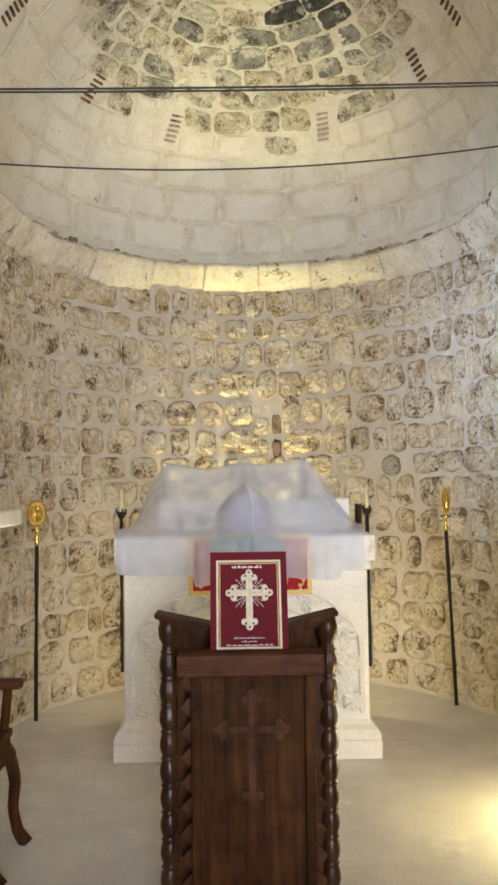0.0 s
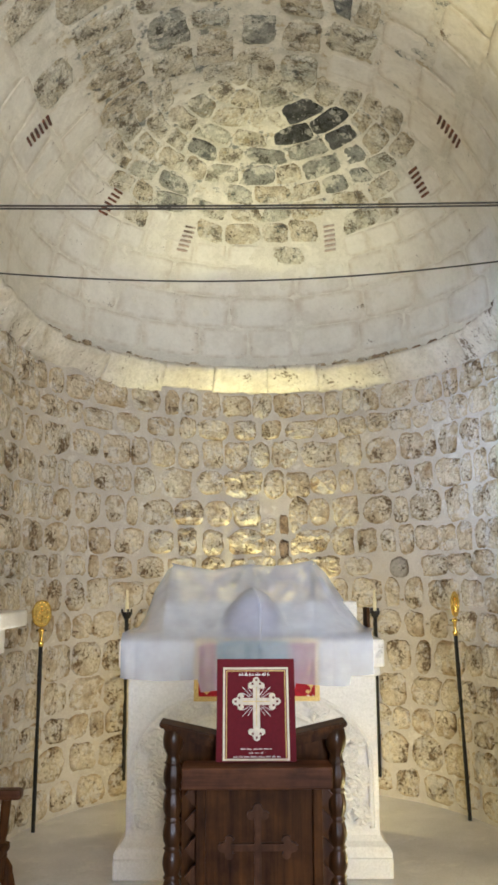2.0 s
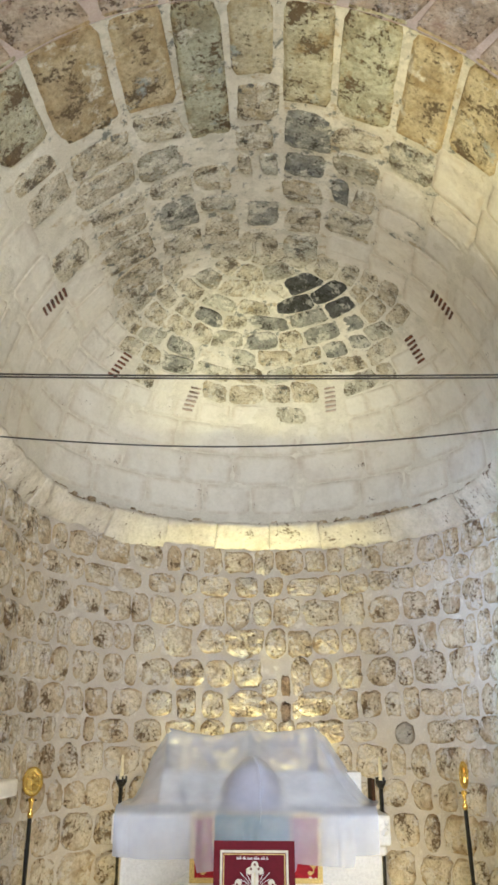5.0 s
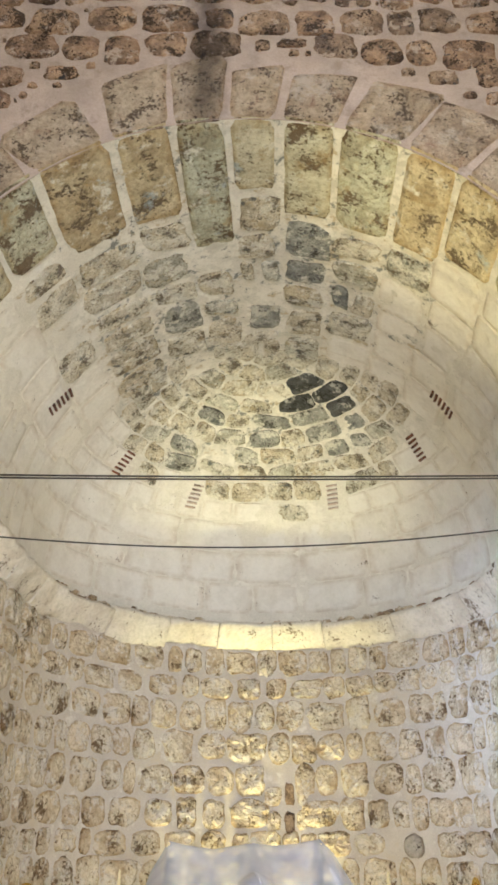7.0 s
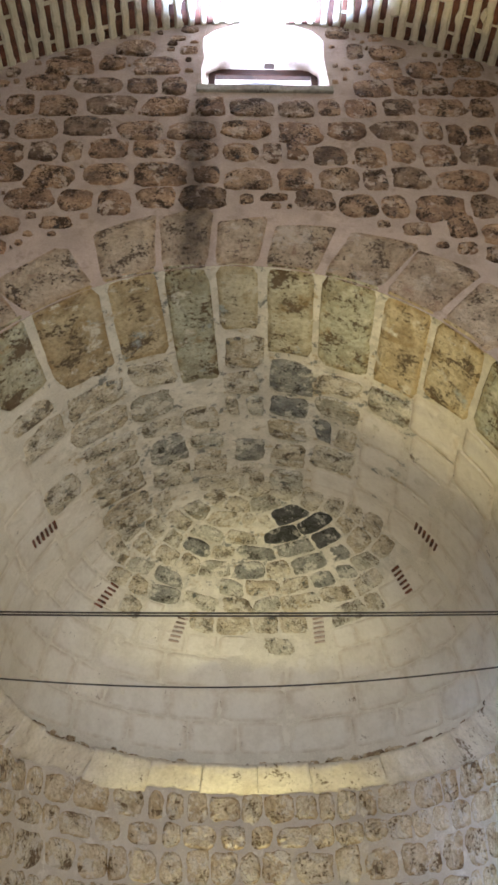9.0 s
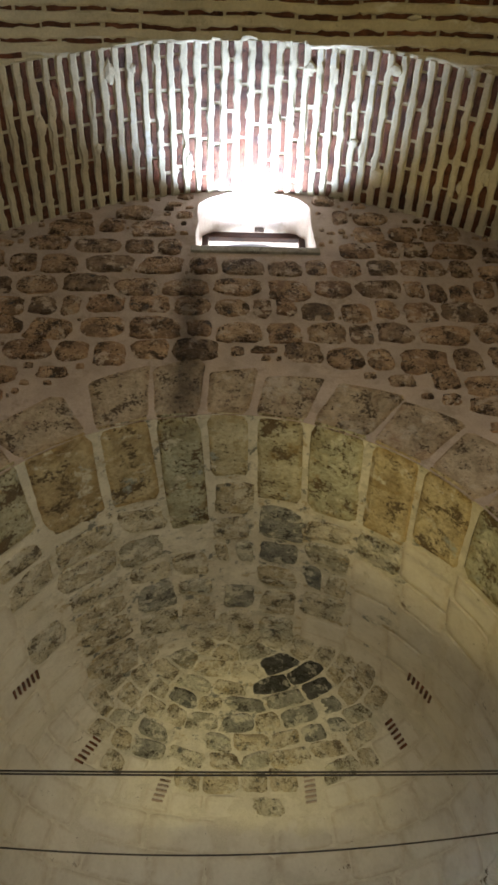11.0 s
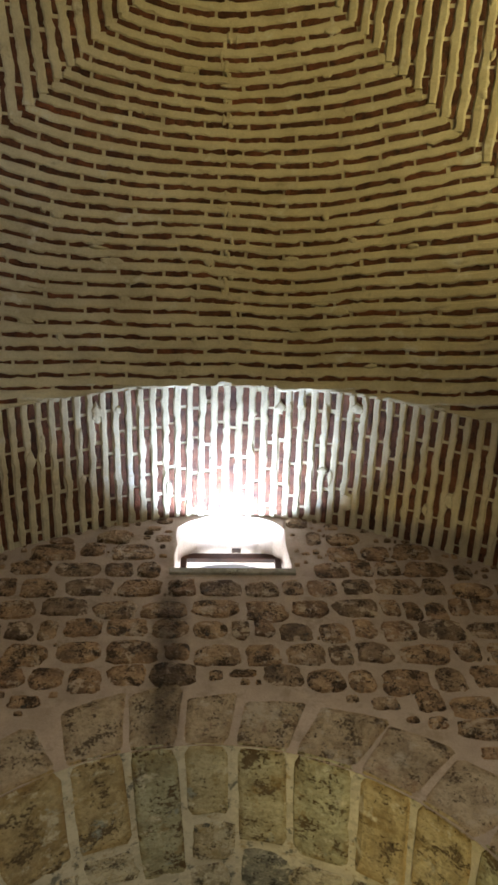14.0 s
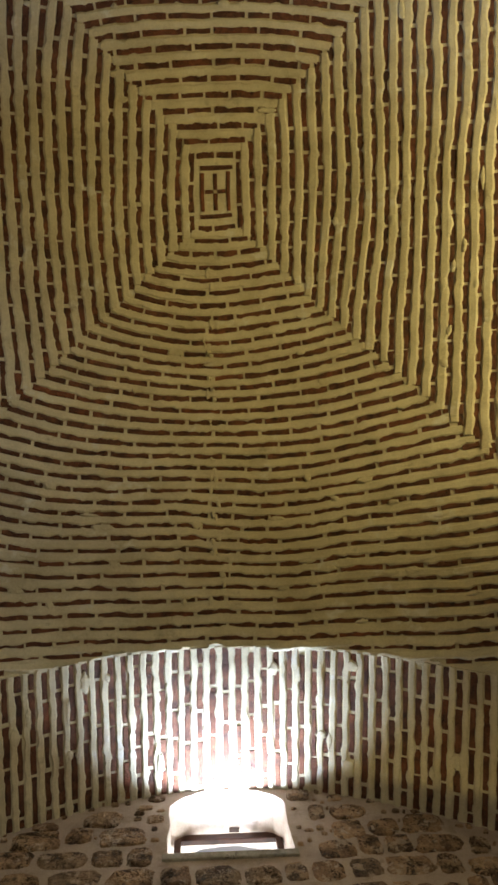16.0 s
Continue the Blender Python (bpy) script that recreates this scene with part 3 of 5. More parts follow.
def build_mouth_wall():
    """Wall over the apse mouth, with the arch and the window cut through it."""
    xs = sorted(set([-3.95 + 7.9 * i / 158 for i in range(159)] + [0.04 - 0.38, 0.04 + 0.38, MX - DR - 0.05, MX + DR + 0.05]))
    h = Heap()

    def jag(x, z):
        if abs(abs(x - 0.04) - 0.38) < 1e-6 and SILL + 0.02 < z < 6.95:
            return x + 0.035 * noise.noise((x * 3, z * 11, 0.0)) + 0.015 * noise.noise((x, z * 31, 4.0))
        return x

    def seg(a, b, za, zb, wa, wb):
        n = max(1, int(max(za[1] - za[0], zb[1] - zb[0]) / 0.12))
        h.grid([[(jag(a, za[0] + (za[1] - za[0]) * k / n), WY + 0.004 * noise.noise((a * 6, 0, 1.7 * k)), za[0] + (za[1] - za[0]) * k / n), (jag(b, zb[0] + (zb[1] - zb[0]) * k / n), WY + 0.004 * noise.noise((b * 6, 0, 1.7 * k)), zb[0] + (zb[1] - zb[0]) * k / n)] for k in range(n + 1)])

    def low(x):
        d = abs(x - MX)
        return MZ + math.sqrt(max(0.0, (DR + 0.05) ** 2 - d * d)) if d < DR + 0.0501 else 0.0

    def top(x):
        return EDGE - sag(min(abs(x - VX), VH)) + 0.10

    for a, b in zip(xs, xs[1:]):
        c = (a + b) / 2
        inside = abs(c - MX) < DR + 0.05
        la, lb = (low(a), low(b)) if inside else (0.0, 0.0)
        if abs(c - 0.04) < 0.38:
            seg(a, b, (la, SILL), (lb, SILL), 0, 0)
            seg(a, b, (max(window_top(a), SILL + 0.45), top(a)), (max(window_top(b), SILL + 0.45), top(b)), 0, 0)
        else:
            seg(a, b, (la, top(a)), (lb, top(b)), 0, 0)
    me = h.mesh("wall_north", M_WALL_MORTAR)
    bm = bmesh.new()
    bm.from_mesh(me)
    bmesh.ops.remove_doubles(bm, verts=bm.verts, dist=0.0008)
    bmesh.ops.recalc_face_normals(bm, faces=bm.faces)
    bm.to_mesh(me)
    bm.free()
    ob = structure("wall_north", me, "high rubble wall over the apse arch, brown stones in pinkish mortar")
    back = ob.modifiers.new("thickness", 'SOLIDIFY')
    back.thickness = 0.42
    mid = me.polygons[0].normal.y
    back.offset = -1 if mid < 0 else 1
    return ob


def build_nave_shell():
    h = Heap()
    x0, x1, y0 = VX - VH - BAND, VX + VH + BAND, VY - VH - BAND
    for a, b in (((x0, WY), (x0, y0)), ((x1, y0), (x1, WY))):
        h.grid([[(a[0] + (b[0] - a[0]) * i / 20, a[1] + (b[1] - a[1]) * i / 20, 7.4 * k / 12) for i in range(21)] for k in range(13)])
    structure("wall_side", h.mesh("wall_side", M_NAVE), "plain plastered side walls of the nave")
    h = Heap()
    h.grid([[(x0 + (x1 - x0) * i / 20, y0, 7.4 * k / 12) for i in range(21)] for k in range(13)])
    structure("wall_south", h.mesh("wall_south", M_NAVE), "plain plastered back wall of the nave")
    # corner piers that carry the arches
    for sx in (-1, 1):
        for sy in (-1, 1):
            cx, cy = VX + sx * VH, VY + sy * VH
            ox, oy = VX + sx * (VH + BAND), VY + sy * (VH + BAND)
            bm = box(min(cx, ox) + 0.002, max(cx, ox) - 0.002, min(cy, oy) + 0.002, max(cy, oy) - 0.002, 0, EDGE - sag(VH) + 0.06, 0.01)
            me = bpy.data.meshes.new("pier")
            bm.to_mesh(me)
            bm.free()
            me.materials.append(M_NAVE)
            structure("pier", me, "plain square corner pier under the vault", "pier")


def bar(h, pts, half, lift, side, slot, wob=0.004, seed=0.0):
    """A rounded strip on a surface: pts with their normals; side gives the way across it."""
    rows = []
    n = len(pts)
    for i, (p, nn) in enumerate(pts):
        d = (pts[min(i + 1, n - 1)][0] - pts[max(i - 1, 0)][0]).normalized()
        c = d.cross(nn).normalized()
        a = half + wob * (noise.noise((p.x * 13 + seed, p.y * 13, p.z * 13)) + 0.7 * noise.noise((p.x * 37 + seed, p.y * 37, p.z * 37))) * 1.6
        b = half + wob * (noise.noise((p.x * 13, p.y * 13 + seed + 5, p.z * 13)) + 0.7 * noise.noise((p.x * 37, p.y * 37 + seed, p.z * 37))) * 1.6
        l = lift * (1 + 0.35 * noise.noise((p.x * 7, p.y * 7, p.z * 7 + seed)))
        rows.append([p - c * a - nn * 0.012, p - c * a * 0.93 + nn * l * 0.55, p - c * a * 0.6 + nn * l * 0.95, p + c * b * 0.6 + nn * l, p + c * b * 0.93 + nn * l * 0.55, p + c * b - nn * 0.012])
    h.grid(rows, slot)
    h.add(rows[0], [(0, 1, 2, 3, 4, 5)], slot)
    h.add(rows[-1], [(5, 4, 3, 2, 1, 0)], slot)


def smears(h, rng, count, place, size=1.0):
    """Dabs of mortar smeared over the bricks."""
    for _ in range(count):
        p, nn, u = place()
        u = (u - nn * u.dot(nn)).normalized()
        c = u.cross(nn)
        a, b = size * rng.uniform(0.03, 0.12), size * rng.uniform(0.018, 0.05)
        k = 12
        edge = [p + u * (a * math.cos(2 * math.pi * i / k) * rng.uniform(0.7, 1.15)) + c * (b * math.sin(2 * math.pi * i / k) * rng.uniform(0.7, 1.2)) for i in range(k)]
        mid = [p + (e - p) * 0.7 + nn * rng.uniform(0.017, 0.022) for e in edge]
        h.add(edge + mid + [p + nn * 0.024], [(i, (i + 1) % k, k + (i + 1) % k, k + i) for i in range(k)] + [(k + i, k + (i + 1) % k, 2 * k) for i in range(k)], 0)


def bricks_along(h, rng, curve, length, pitch, surface_n, first=True):
    """One course: thin bricks end to end along curve(s), each a low bar."""
    s = rng.uniform(-0.2, 0.0)
    while s < length - 0.03:
        w = rng.uniform(0.17, 0.36)
        a, b = max(0.012, s + rng.uniform(0.006, 0.018)), min(length - 0.006, s + w - rng.uniform(0.006, 0.018))
        if b - a > 0.035:
            k = max(2, int((b - a) / 0.06))
            off = rng.uniform(-0.004, 0.004)
            t = pitch * rng.uniform(0.19, 0.285)
            bar(h, [(curve(a + (b - a) * i / k) , surface_n(curve(a + (b - a) * i / k))) for i in range(k + 1)], t, 0.006 + rng.uniform(-0.003, 0.004), 1, 1, 0.0045, rng.uniform(0, 50))
        s += w


def build_vault():
    """Shallow vault of thin bricks laid in nested squares that meet on the diagonals."""
    h = Heap()
    n = 48
    h.grid([[(VX - VH + 2 * VH * i / n, VY - VH + 2 * VH * j / n, vault_z(VX - VH + 2 * VH * i / n, VY - VH + 2 * VH * j / n)) for i in range(n + 1)] for j in range(n + 1)], 0)
    rng = random.Random(21)

    def normal(p):
        dx, dy = p.x - VX, p.y - VY
        return Vector((-(0.476 * dx - 0.0279 * dx ** 3), -(0.476 * dy - 0.0279 * dy ** 3), -1)).normalized()

    def put(x, y):
        x += 0.03 * noise.noise((x * 1.3, y * 1.3, 4.0)) + 0.006 * noise.noise((x * 5, y * 5, 2.0))
        y += 0.03 * noise.noise((x * 1.3, y * 1.3, 9.0)) + 0.006 * noise.noise((x * 5, y * 5, 7.0))
        return Vector((VX + x, VY + y, VZ - sag(x) - sag(y)))

    # even steps along the slope, wider in the side segments
    def even(pitch, first):
        out, w, acc, nxt = [], 0.0, 0.0, first
        while w < VH * 1.2:
            acc += 0.002 * math.sqrt(1 + (0.476 * w - 0.0279 * w ** 3) ** 2)
            w += 0.002
            if acc > nxt:
                out.append(w)
                nxt += pitch * (1.1 - 0.26 * (w / VH) ** 1.5 if pitch < 0.104 else 1.0)
        return out

    swell = (0.17, 0.095, 0.12, 0.095)
    for turn in range(4):
        pitch, bow = (0.100 if turn in (0, 2) else 0.108), swell[turn]
        for k, mid in enumerate(even(pitch, 0.165 if turn in (0, 2) else 0.20)):
            bow = swell[turn] * min(1.0, 0.15 + mid / 1.3)
            s = mid / (1 + bow)
            along = s + (RIDGE / 2 if turn in (1, 3) else 0)
            shift = -RIDGE / 2 if turn in (1, 3) else 0

            def plan(q, s=s, turn=turn, along=along, shift=shift, bow=bow):
                u = q * along
                v = s * (1 + bow * (1 - q * q))
                if turn == 0:
                    return u, v
                if turn == 1:
                    return v, -u + shift
                if turn == 2:
                    return -u, -v - RIDGE
                return -v, u + shift

            samples = [plan(-1 + 2 * i / 60) for i in range(61)]
            fine = 30 + int(s * 60)
            # a course may be cut by the arch into two runs
            runs, cur = [], []
            for p in samples:
                if abs(p[0]) < VH - 0.02 and abs(p[1]) < VH - 0.02:
                    cur.append(put(*p))
                else:
                    if len(cur) > 2:
                        runs.append(cur)
                    cur = []
            if len(cur) > 2:
                runs.append(cur)
            for run in runs:
                d = [0.0]
                for a, b in zip(run, run[1:]):
                    d.append(d[-1] + (b - a).length)

                def curve(q, run=run, d=d):
                    i = min(max(int(np.searchsorted(d, q)) - 1, 0), len(run) - 2)
                    f = (q - d[i]) / max(1e-6, d[i + 1] - d[i])
                    p = run[i].lerp(run[i + 1], min(max(f, 0), 1.0))
                    p.z = VZ - sag(p.x - VX) - sag(p.y - VY)
                    return p

                if d[-1] > 0.06:
                    bricks_along(h, rng, curve, d[-1], pitch, normal)
            # the mortar between this course and the next
            s2 = (mid + pitch * 0.47) / (1 + bow)
            al2 = along + (s2 - s)
            half = []
            for i in range(fine + 1):
                q = -1 + 2 * i / fine
                u, v = q * al2, s2 * (1 + bow * (1 - q * q))
                x, y = ((u, v), (v, -u + shift), (-u, -v - RIDGE), (-v, u + shift))[turn]
                if abs(x) < VH - 0.01 and abs(y) < VH - 0.01:
                    half.append((put(x, y), normal(put(x, y))))
                else:
                    if len(half) > 2:
                        bar(h, half, pitch * (0.315 if turn in (0, 2) else 0.335), 0.016, 1, 0, 0.011, k * 3.1 + turn)
                    half = []
            if len(half) > 2:
                bar(h, half, pitch * (0.315 if turn in (0, 2) else 0.335), 0.016, 1, 0, 0.011, k * 3.1 + turn)
    # the small panel at the crown: short bricks round an upright cross
    down = Vector((0, 0, -1))
    for x, y, dx, dy in ((0.0, -0.045, 0, 0.13), (0.0, -0.205, 0, 0.13), (-0.052, -0.125, 0.07, 0), (0.052, -0.125, 0.07, 0), (-0.108, -0.125, 0, 0.30), (0.108, -0.125, 0, 0.31), (0.0, 0.064, 0.26, 0), (0.01, -0.314, 0.27, 0)):
        bar(h, [(put(x - dx / 2, y - dy / 2), down), (put(x, y), down), (put(x + dx / 2, y + dy / 2), down)], 0.017, 0.012, 1, 1)

    def spot():
        x, y = rng.uniform(-VH * 0.97, VH * 0.97), rng.uniform(-VH * 0.97, VH * 0.97)
        if max(abs(x), abs(y)) < rng.uniform(0.6, 2.6):
            return spot()
        p = put(x, y)
        return p, normal(p), Vector((1, 0, 0)) if abs(y) > abs(x) else Vector((0, 1, 0))

    smears(h, rng, 260, spot, 0.8)

    def seam():
        p = put(-0.06 + rng.gauss(0, 0.022), rng.uniform(0.5, VH - 0.03))
        return p, normal(p), Vector((0, 1, 0.2))

    smears(h, rng, 40, seam, 0.5)
    structure("ceiling_vault", h.mesh("ceiling_vault", [M_VAULT_MORTAR, M_BRICK]), "shallow vault of thin dark red bricks in nested squares with wide cream joints", "ceiling")


def build_arches():
    """Four brick arches between the vault and the walls; their courses run towards the wall."""
    for name, turn in (("north", 0), ("east", 1), ("south", 2), ("west", 3)):
        h = Heap()
        rng = random.Random(31 + turn)
        rot = Matrix.Rotation(-turn * math.pi / 2, 4, 'Z')

        def put(x, d, lift=0.0):
            p = rot @ Vector((x, VH + d, 0))
            return Vector((VX + p.x, VY + p.y, EDGE - sag(x) - lift))

        def normal_at(x):
            return (rot.to_3x3() @ Vector((-(0.476 * x - 0.0279 * x ** 3), 0, -1))).normalized()

        n = 60
        h.grid([[put(-VH + 2 * VH * i / n, BAND * 1.002 * j / 6) for i in range(n + 1)] for j in range(7)], 0)
        x, k = -VH + 0.05, 0
        while x < VH - 0.03:
            slope = math.sqrt(1 + (0.476 * x - 0.0279 * x ** 3) ** 2)
            nn = normal_at(x)
            lean = 0.02 * noise.noise((x * 2, turn, 0))

            def curve(q, x=x, lean=lean):
                return put(x + lean * q, q)

            bricks_along(h, rng, curve, BAND, 0.086, lambda p, nn=nn: nn)
            xm = x + 0.043 / slope
            if xm < VH - 0.02:
                nm = normal_at(xm)
                bar(h, [(put(xm + lean * BAND * i / 40 + 0.006 * noise.noise((xm * 3, i * 0.25, turn)), BAND * i / 40 + 0.004), nm) for i in range(41)], 0.0225, 0.015, 1, 0, 0.0095, k * 2.7)
            x += 0.086 / slope
            k += 1
        # plaster lip along the edge to the vault
        q = -VH + 0.05
        while q < VH - 0.2:
            ln, d = rng.uniform(0.06, 0.3), rng.uniform(-0.012, 0.014)
            bar(h, [(put(q + ln * i / 6, d + rng.uniform(-0.006, 0.006)), normal_at(q + ln * i / 6)) for i in range(7)], rng.uniform(0.006, 0.015), rng.uniform(0.005, 0.012), 1, 0, 0.006, q)
            q += ln + rng.choice((0.0, 0.0, 0.03, 0.09))
        smears(h, rng, 26, lambda: (lambda x, d: (put(x, d), normal_at(x), rot.to_3x3() @ Vector((0, 1, 0))))(rng.uniform(-VH * 0.8, VH * 0.8), rng.uniform(0.03, BAND - 0.05)))
        structure("ceiling_arch_" + name, h.mesh("ceiling_arch", [M_VAULT_MORTAR, M_BRICK]), "brick arch whose thin red bricks run to the wall between cream joints", "ceiling")


STACKS = ((-1.05, 5.46, 4.09), (-1.28, 4.4, 4.01), (1.08, 5.25, 4.13), (1.14, 4.62, 4.15), (-0.55, 5.96, 4.03), (0.54, 5.95, 4.03))


def build_half_dome():
    h = Heap()

    def barrel(a, y, lift=0.0):
        return Vector((AX + lean(y) + (DR - lift) * math.cos(a), y, DZ + 0.4 * lean(y) * math.sin(a) + (DR - lift) * math.sin(a)))

    def ball(az, el, lift=0.0):
        r = DR - lift
        return Vector((AX + r * math.cos(el) * math.cos(az), AY + r * math.cos(el) * math.sin(az), DZ + r * math.sin(el)))

    def uneven(p):
        return 0.012 * noise.noise(p * 4.0) + 0.006 * noise.noise(p * 13.0)

    # mortar bed: barrel, quarter ball, and the straight foot down to the ledge
    h.grid([[barrel(math.pi * i / 150, WY + (AY - WY) * j / 70, uneven(barrel(math.pi * i / 150, WY + (AY - WY) * j / 70)) * math.sin(math.pi * j / 70)) for i in range(151)] for j in range(71)], 0)
    h.grid([[ball(math.pi * i / 120, math.pi / 2 * j / 60, uneven(ball(math.pi * i / 120, math.pi / 2 * j / 60)) * math.sin(math.pi * i / 120) * min(1, j / 6)) for i in range(121)] for j in range(61)], 0)
    foot = []
    for z in (LEDGE + 0.1, DZ):
        foot.append([Vector((AX + lean(WY) + DR, WY, z))] + [Vector((AX + DR * math.cos(math.pi * i / 40), AY + DR * math.sin(math.pi * i / 40), z)) for i in range(41)] + [Vector((AX + lean(WY) - DR, WY, z))])
    h.grid(foot, 0)
    rng = random.Random(12)
    # rim at the mouth, lapped over the wall
    h.grid([[Vector((MX + r * math.cos(math.pi * i / 80), WY - 0.003, MZ + r * math.sin(math.pi * i / 80))) for i in range(81)] for r in (DR, DR + 0.053)], 6)
    h.grid([[barrel(math.pi * i / 80, y) for i in range(81)] for y in (WY - 0.003, WY)], 6)

    black = ((0.276, 5.341, 4.575, 0.18), (0.455, 5.203, 4.569, 0.17), (0.40, 5.28, 4.57, 0.13), (0.72, 3.80, 4.50, 0.11), (-0.124, 4.08, 4.69, 0.07))
    grey = ((0.54, 5.52, 4.39, 0.23), (-0.64, 4.443, 4.56, 0.15), (0.188, 4.032, 4.68, 0.13), (0.45, 4.15, 4.63, 0.16), (-0.607, 5.733, 4.244, 0.14), (0.25, 3.55, 4.68, 0.12), (0.0, 5.6, 4.45, 0.16), (-0.45, 5.45, 4.5, 0.15), (0.06, 4.5, 4.69, 0.14))

    def stone_slot(p):
        for places, slot in ((black, 7), (grey, 8)):
            if any((p - Vector(q[:3])).length < q[3] for q in places):
                return slot
        return 1

    # voussoir ends and rows of blocks along the barrel
    for a0, a1, reach in zip(JOINTS, JOINTS[1:], REACH):
        y = WY - 0.010
        first = True
        while y < AY + 0.05:
            ln = reach if first else rng.uniform(0.17, 0.36)
            a = (a0 + a1) / 2
            hi = DR * (a1 - a0)
            ym = min(y + ln / 2, AY)
            p = barrel(a, ym)
            low = 0.80 if a < math.pi / 2 else 0.60
            pale = not first and math.sin(a) < low + 0.16 * noise.noise((p.x * 2.3, p.y * 2.3, 1.0)) + 0.12 * (ym - 3.6)
            split = [(a, hi)]
            if not first and not pale and rng.random() < 0.15:
                f = rng.uniform(0.4, 0.6)
                split = [(a0 + (a1 - a0) * f / 2, hi * f), (a0 + (a1 - a0) * (1 + f) / 2, hi * (1 - f))]
            for am, wide in split:
                p = barrel(am, ym)
                slot = 5 if first else 3 if pale else stone_slot(p)
                sh, f, rim = rng.choice(BLOCKS if slot in (3, 5) else CHUNKS)
                gap = 0.028 if first else 0.008 if slot == 3 else rng.uniform(0.016, 0.040)
                th = 0.004 if slot == 3 else rng.uniform(0.008, 0.016)
                slant = 0 if first else rng.uniform(-0.05, 0.05)
                gap = 0.010 if slot == 7 else gap
                turn = 0 if first else rng.uniform(-0.014, 0.014)
                if (first or slot == 3 or rng.random() < 0.93) and (slot == 3 or not any((p - Vector(q)).length < 0.13 for q in STACKS)):
                    h.add([barrel(am + q[1] * (wide - gap) / DR + turn + slant * q[0] * 0.4, ym - (0.013 if first else 0) + q[0] * (ln - gap) + slant * q[1] * 0.6, q[2] * th) for q in sh], f, slot, rim)
            y += ln
            first = False
    # rings of the quarter ball
    el = 0.0
    while el < math.pi / 2 - 0.12:
        hi = 0.24 if el < 0.35 else rng.uniform(0.14, 0.19)
        e = el + hi / DR / 2
        wide = 0.42 if el < 0.35 else 0.24
        az = -0.05
        rad = DR * math.cos(e)
        while az < math.pi:
            w = wide * rng.uniform(0.7, 1.4)
            c = az + w / rad / 2
            p = ball(c, e)
            side = abs(c - math.pi / 2)
            slot = 3 if el < 0.44 + 0.32 * max(0, side - 0.45) + 0.2 * noise.noise((p.x * 2.1, p.y * 2.1, 5.0)) else stone_slot(p)
            sh, f, rim = rng.choice(BLOCKS if slot == 3 else CHUNKS)
            if 0.1 < c < math.pi - 0.1 and (slot == 3 or rng.random() < 0.95) and (slot == 3 or not any((p - Vector(q)).length < 0.13 for q in STACKS)):
                gap, th = (0.007, 0.004) if slot == 3 else (rng.uniform(0.004, 0.016), rng.uniform(0.005, 0.011))
                gap = 0.005 if slot == 7 else gap
                slant = 0 if slot in (3, 7) else rng.uniform(-0.06, 0.06)
                h.add([ball(c + q[0] * (w - gap) / rad + slant * q[1] * 0.3, e + q[1] * (hi - gap) / DR + slant * q[0] * 0.4, q[2] * th) for q in sh], f, slot, rim)
            az += w / rad
        el += hi / DR
    # small stacks of brick set into the plaster
    for x, y, z in STACKS:
        c = Vector((AX, AY, DZ)) if y > AY else Vector((AX + lean(y), y, DZ + 0.4 * lean(y)))
        n = (c - Vector((x, y, z))).normalized()
        up = Vector((0, 0, 1)) - n * n.z
        up.normalize()
        side = up.cross(n)
        for k in range(6):
            p = c - n * DR + up * (k - 2.5) * 0.036
            q = [(p + side * (0.042 * (i - 1) + 0.006 * k - 0.015), n) for i in range(3)]
            bar(h, q, 0.0095, 0.014, 1, 2 if abs(x) < 0.7 else 4, 0.002, k)
    structure("ceiling_half_dome", h.mesh("ceiling_half_dome", [M_DOME_MORTAR, M_DOME_STONE, M_FADED, M_ASHLAR, M_BRICK, M_DOME_FRONT, M_WALL_MORTAR, M_DOME_SOOTY, M_DOME_GREY]), "half dome of whitened blocks with sooty dark patches and small brick stacks", "ceiling")


def build_window():
    win = tagged(new("window_1"), "small arched brown wooden window, blown out by daylight", "window", kind="structure")
    y = WY + 0.30
    x0, x1 = -0.30, 0.385
    rail = part("window_rail", box(x0 - 0.02, x1 + 0.02, y - 0.02, y + 0.02, 6.77, 6.84, 0.006), M_FRAME, win)
    part("window_sill", box(x0 - 0.04, x1 + 0.04, y - 0.05, y + 0.04, 6.46, 6.50, 0.005), M_FRAME, win)
    for x in (x0, x1):
        part("window_stile", box(x - 0.02, x + 0.025, y - 0.025, y + 0.025, 6.50, 6.77, 0.005), M_FRAME, win)
    part("sill_stone", box(x0 - 0.07, x1 + 0.07, WY - 0.018, WY + 0.03, SILL - 0.065, SILL - 0.004, 0.008), M_GREYSTONE, win, "thin grey stone sill")
    cx = (x0 + x1) / 2
    bm = bmesh.new()
    rows = []
    for i in range(25):
        a = math.pi * i / 24
        c, s = math.cos(a), math.sin(a)
        rows.append([bm.verts.new((cx + r * c, yy, 6.835 + r * 0.26 * s)) for r, yy in ((0.325, y - 0.02), (0.275, y - 0.02), (0.275, y + 0.02), (0.325, y + 0.02))])
    for a, b in zip(rows, rows[1:]):
        for k in range(4):
            bm.faces.new((a[k], a[(k + 1) % 4], b[(k + 1) % 4], b[k]))
    bmesh.ops.recalc_face_normals(bm, faces=bm.faces)
    part("window_frame", bm, M_FRAME, win)
    return win


build_floor()
APSE_WALL = build_apse_wall()
MOUTH_WALL = build_mouth_wall()
build_nave_shell()
build_half_dome()
build_vault()
build_arches()
build_window()


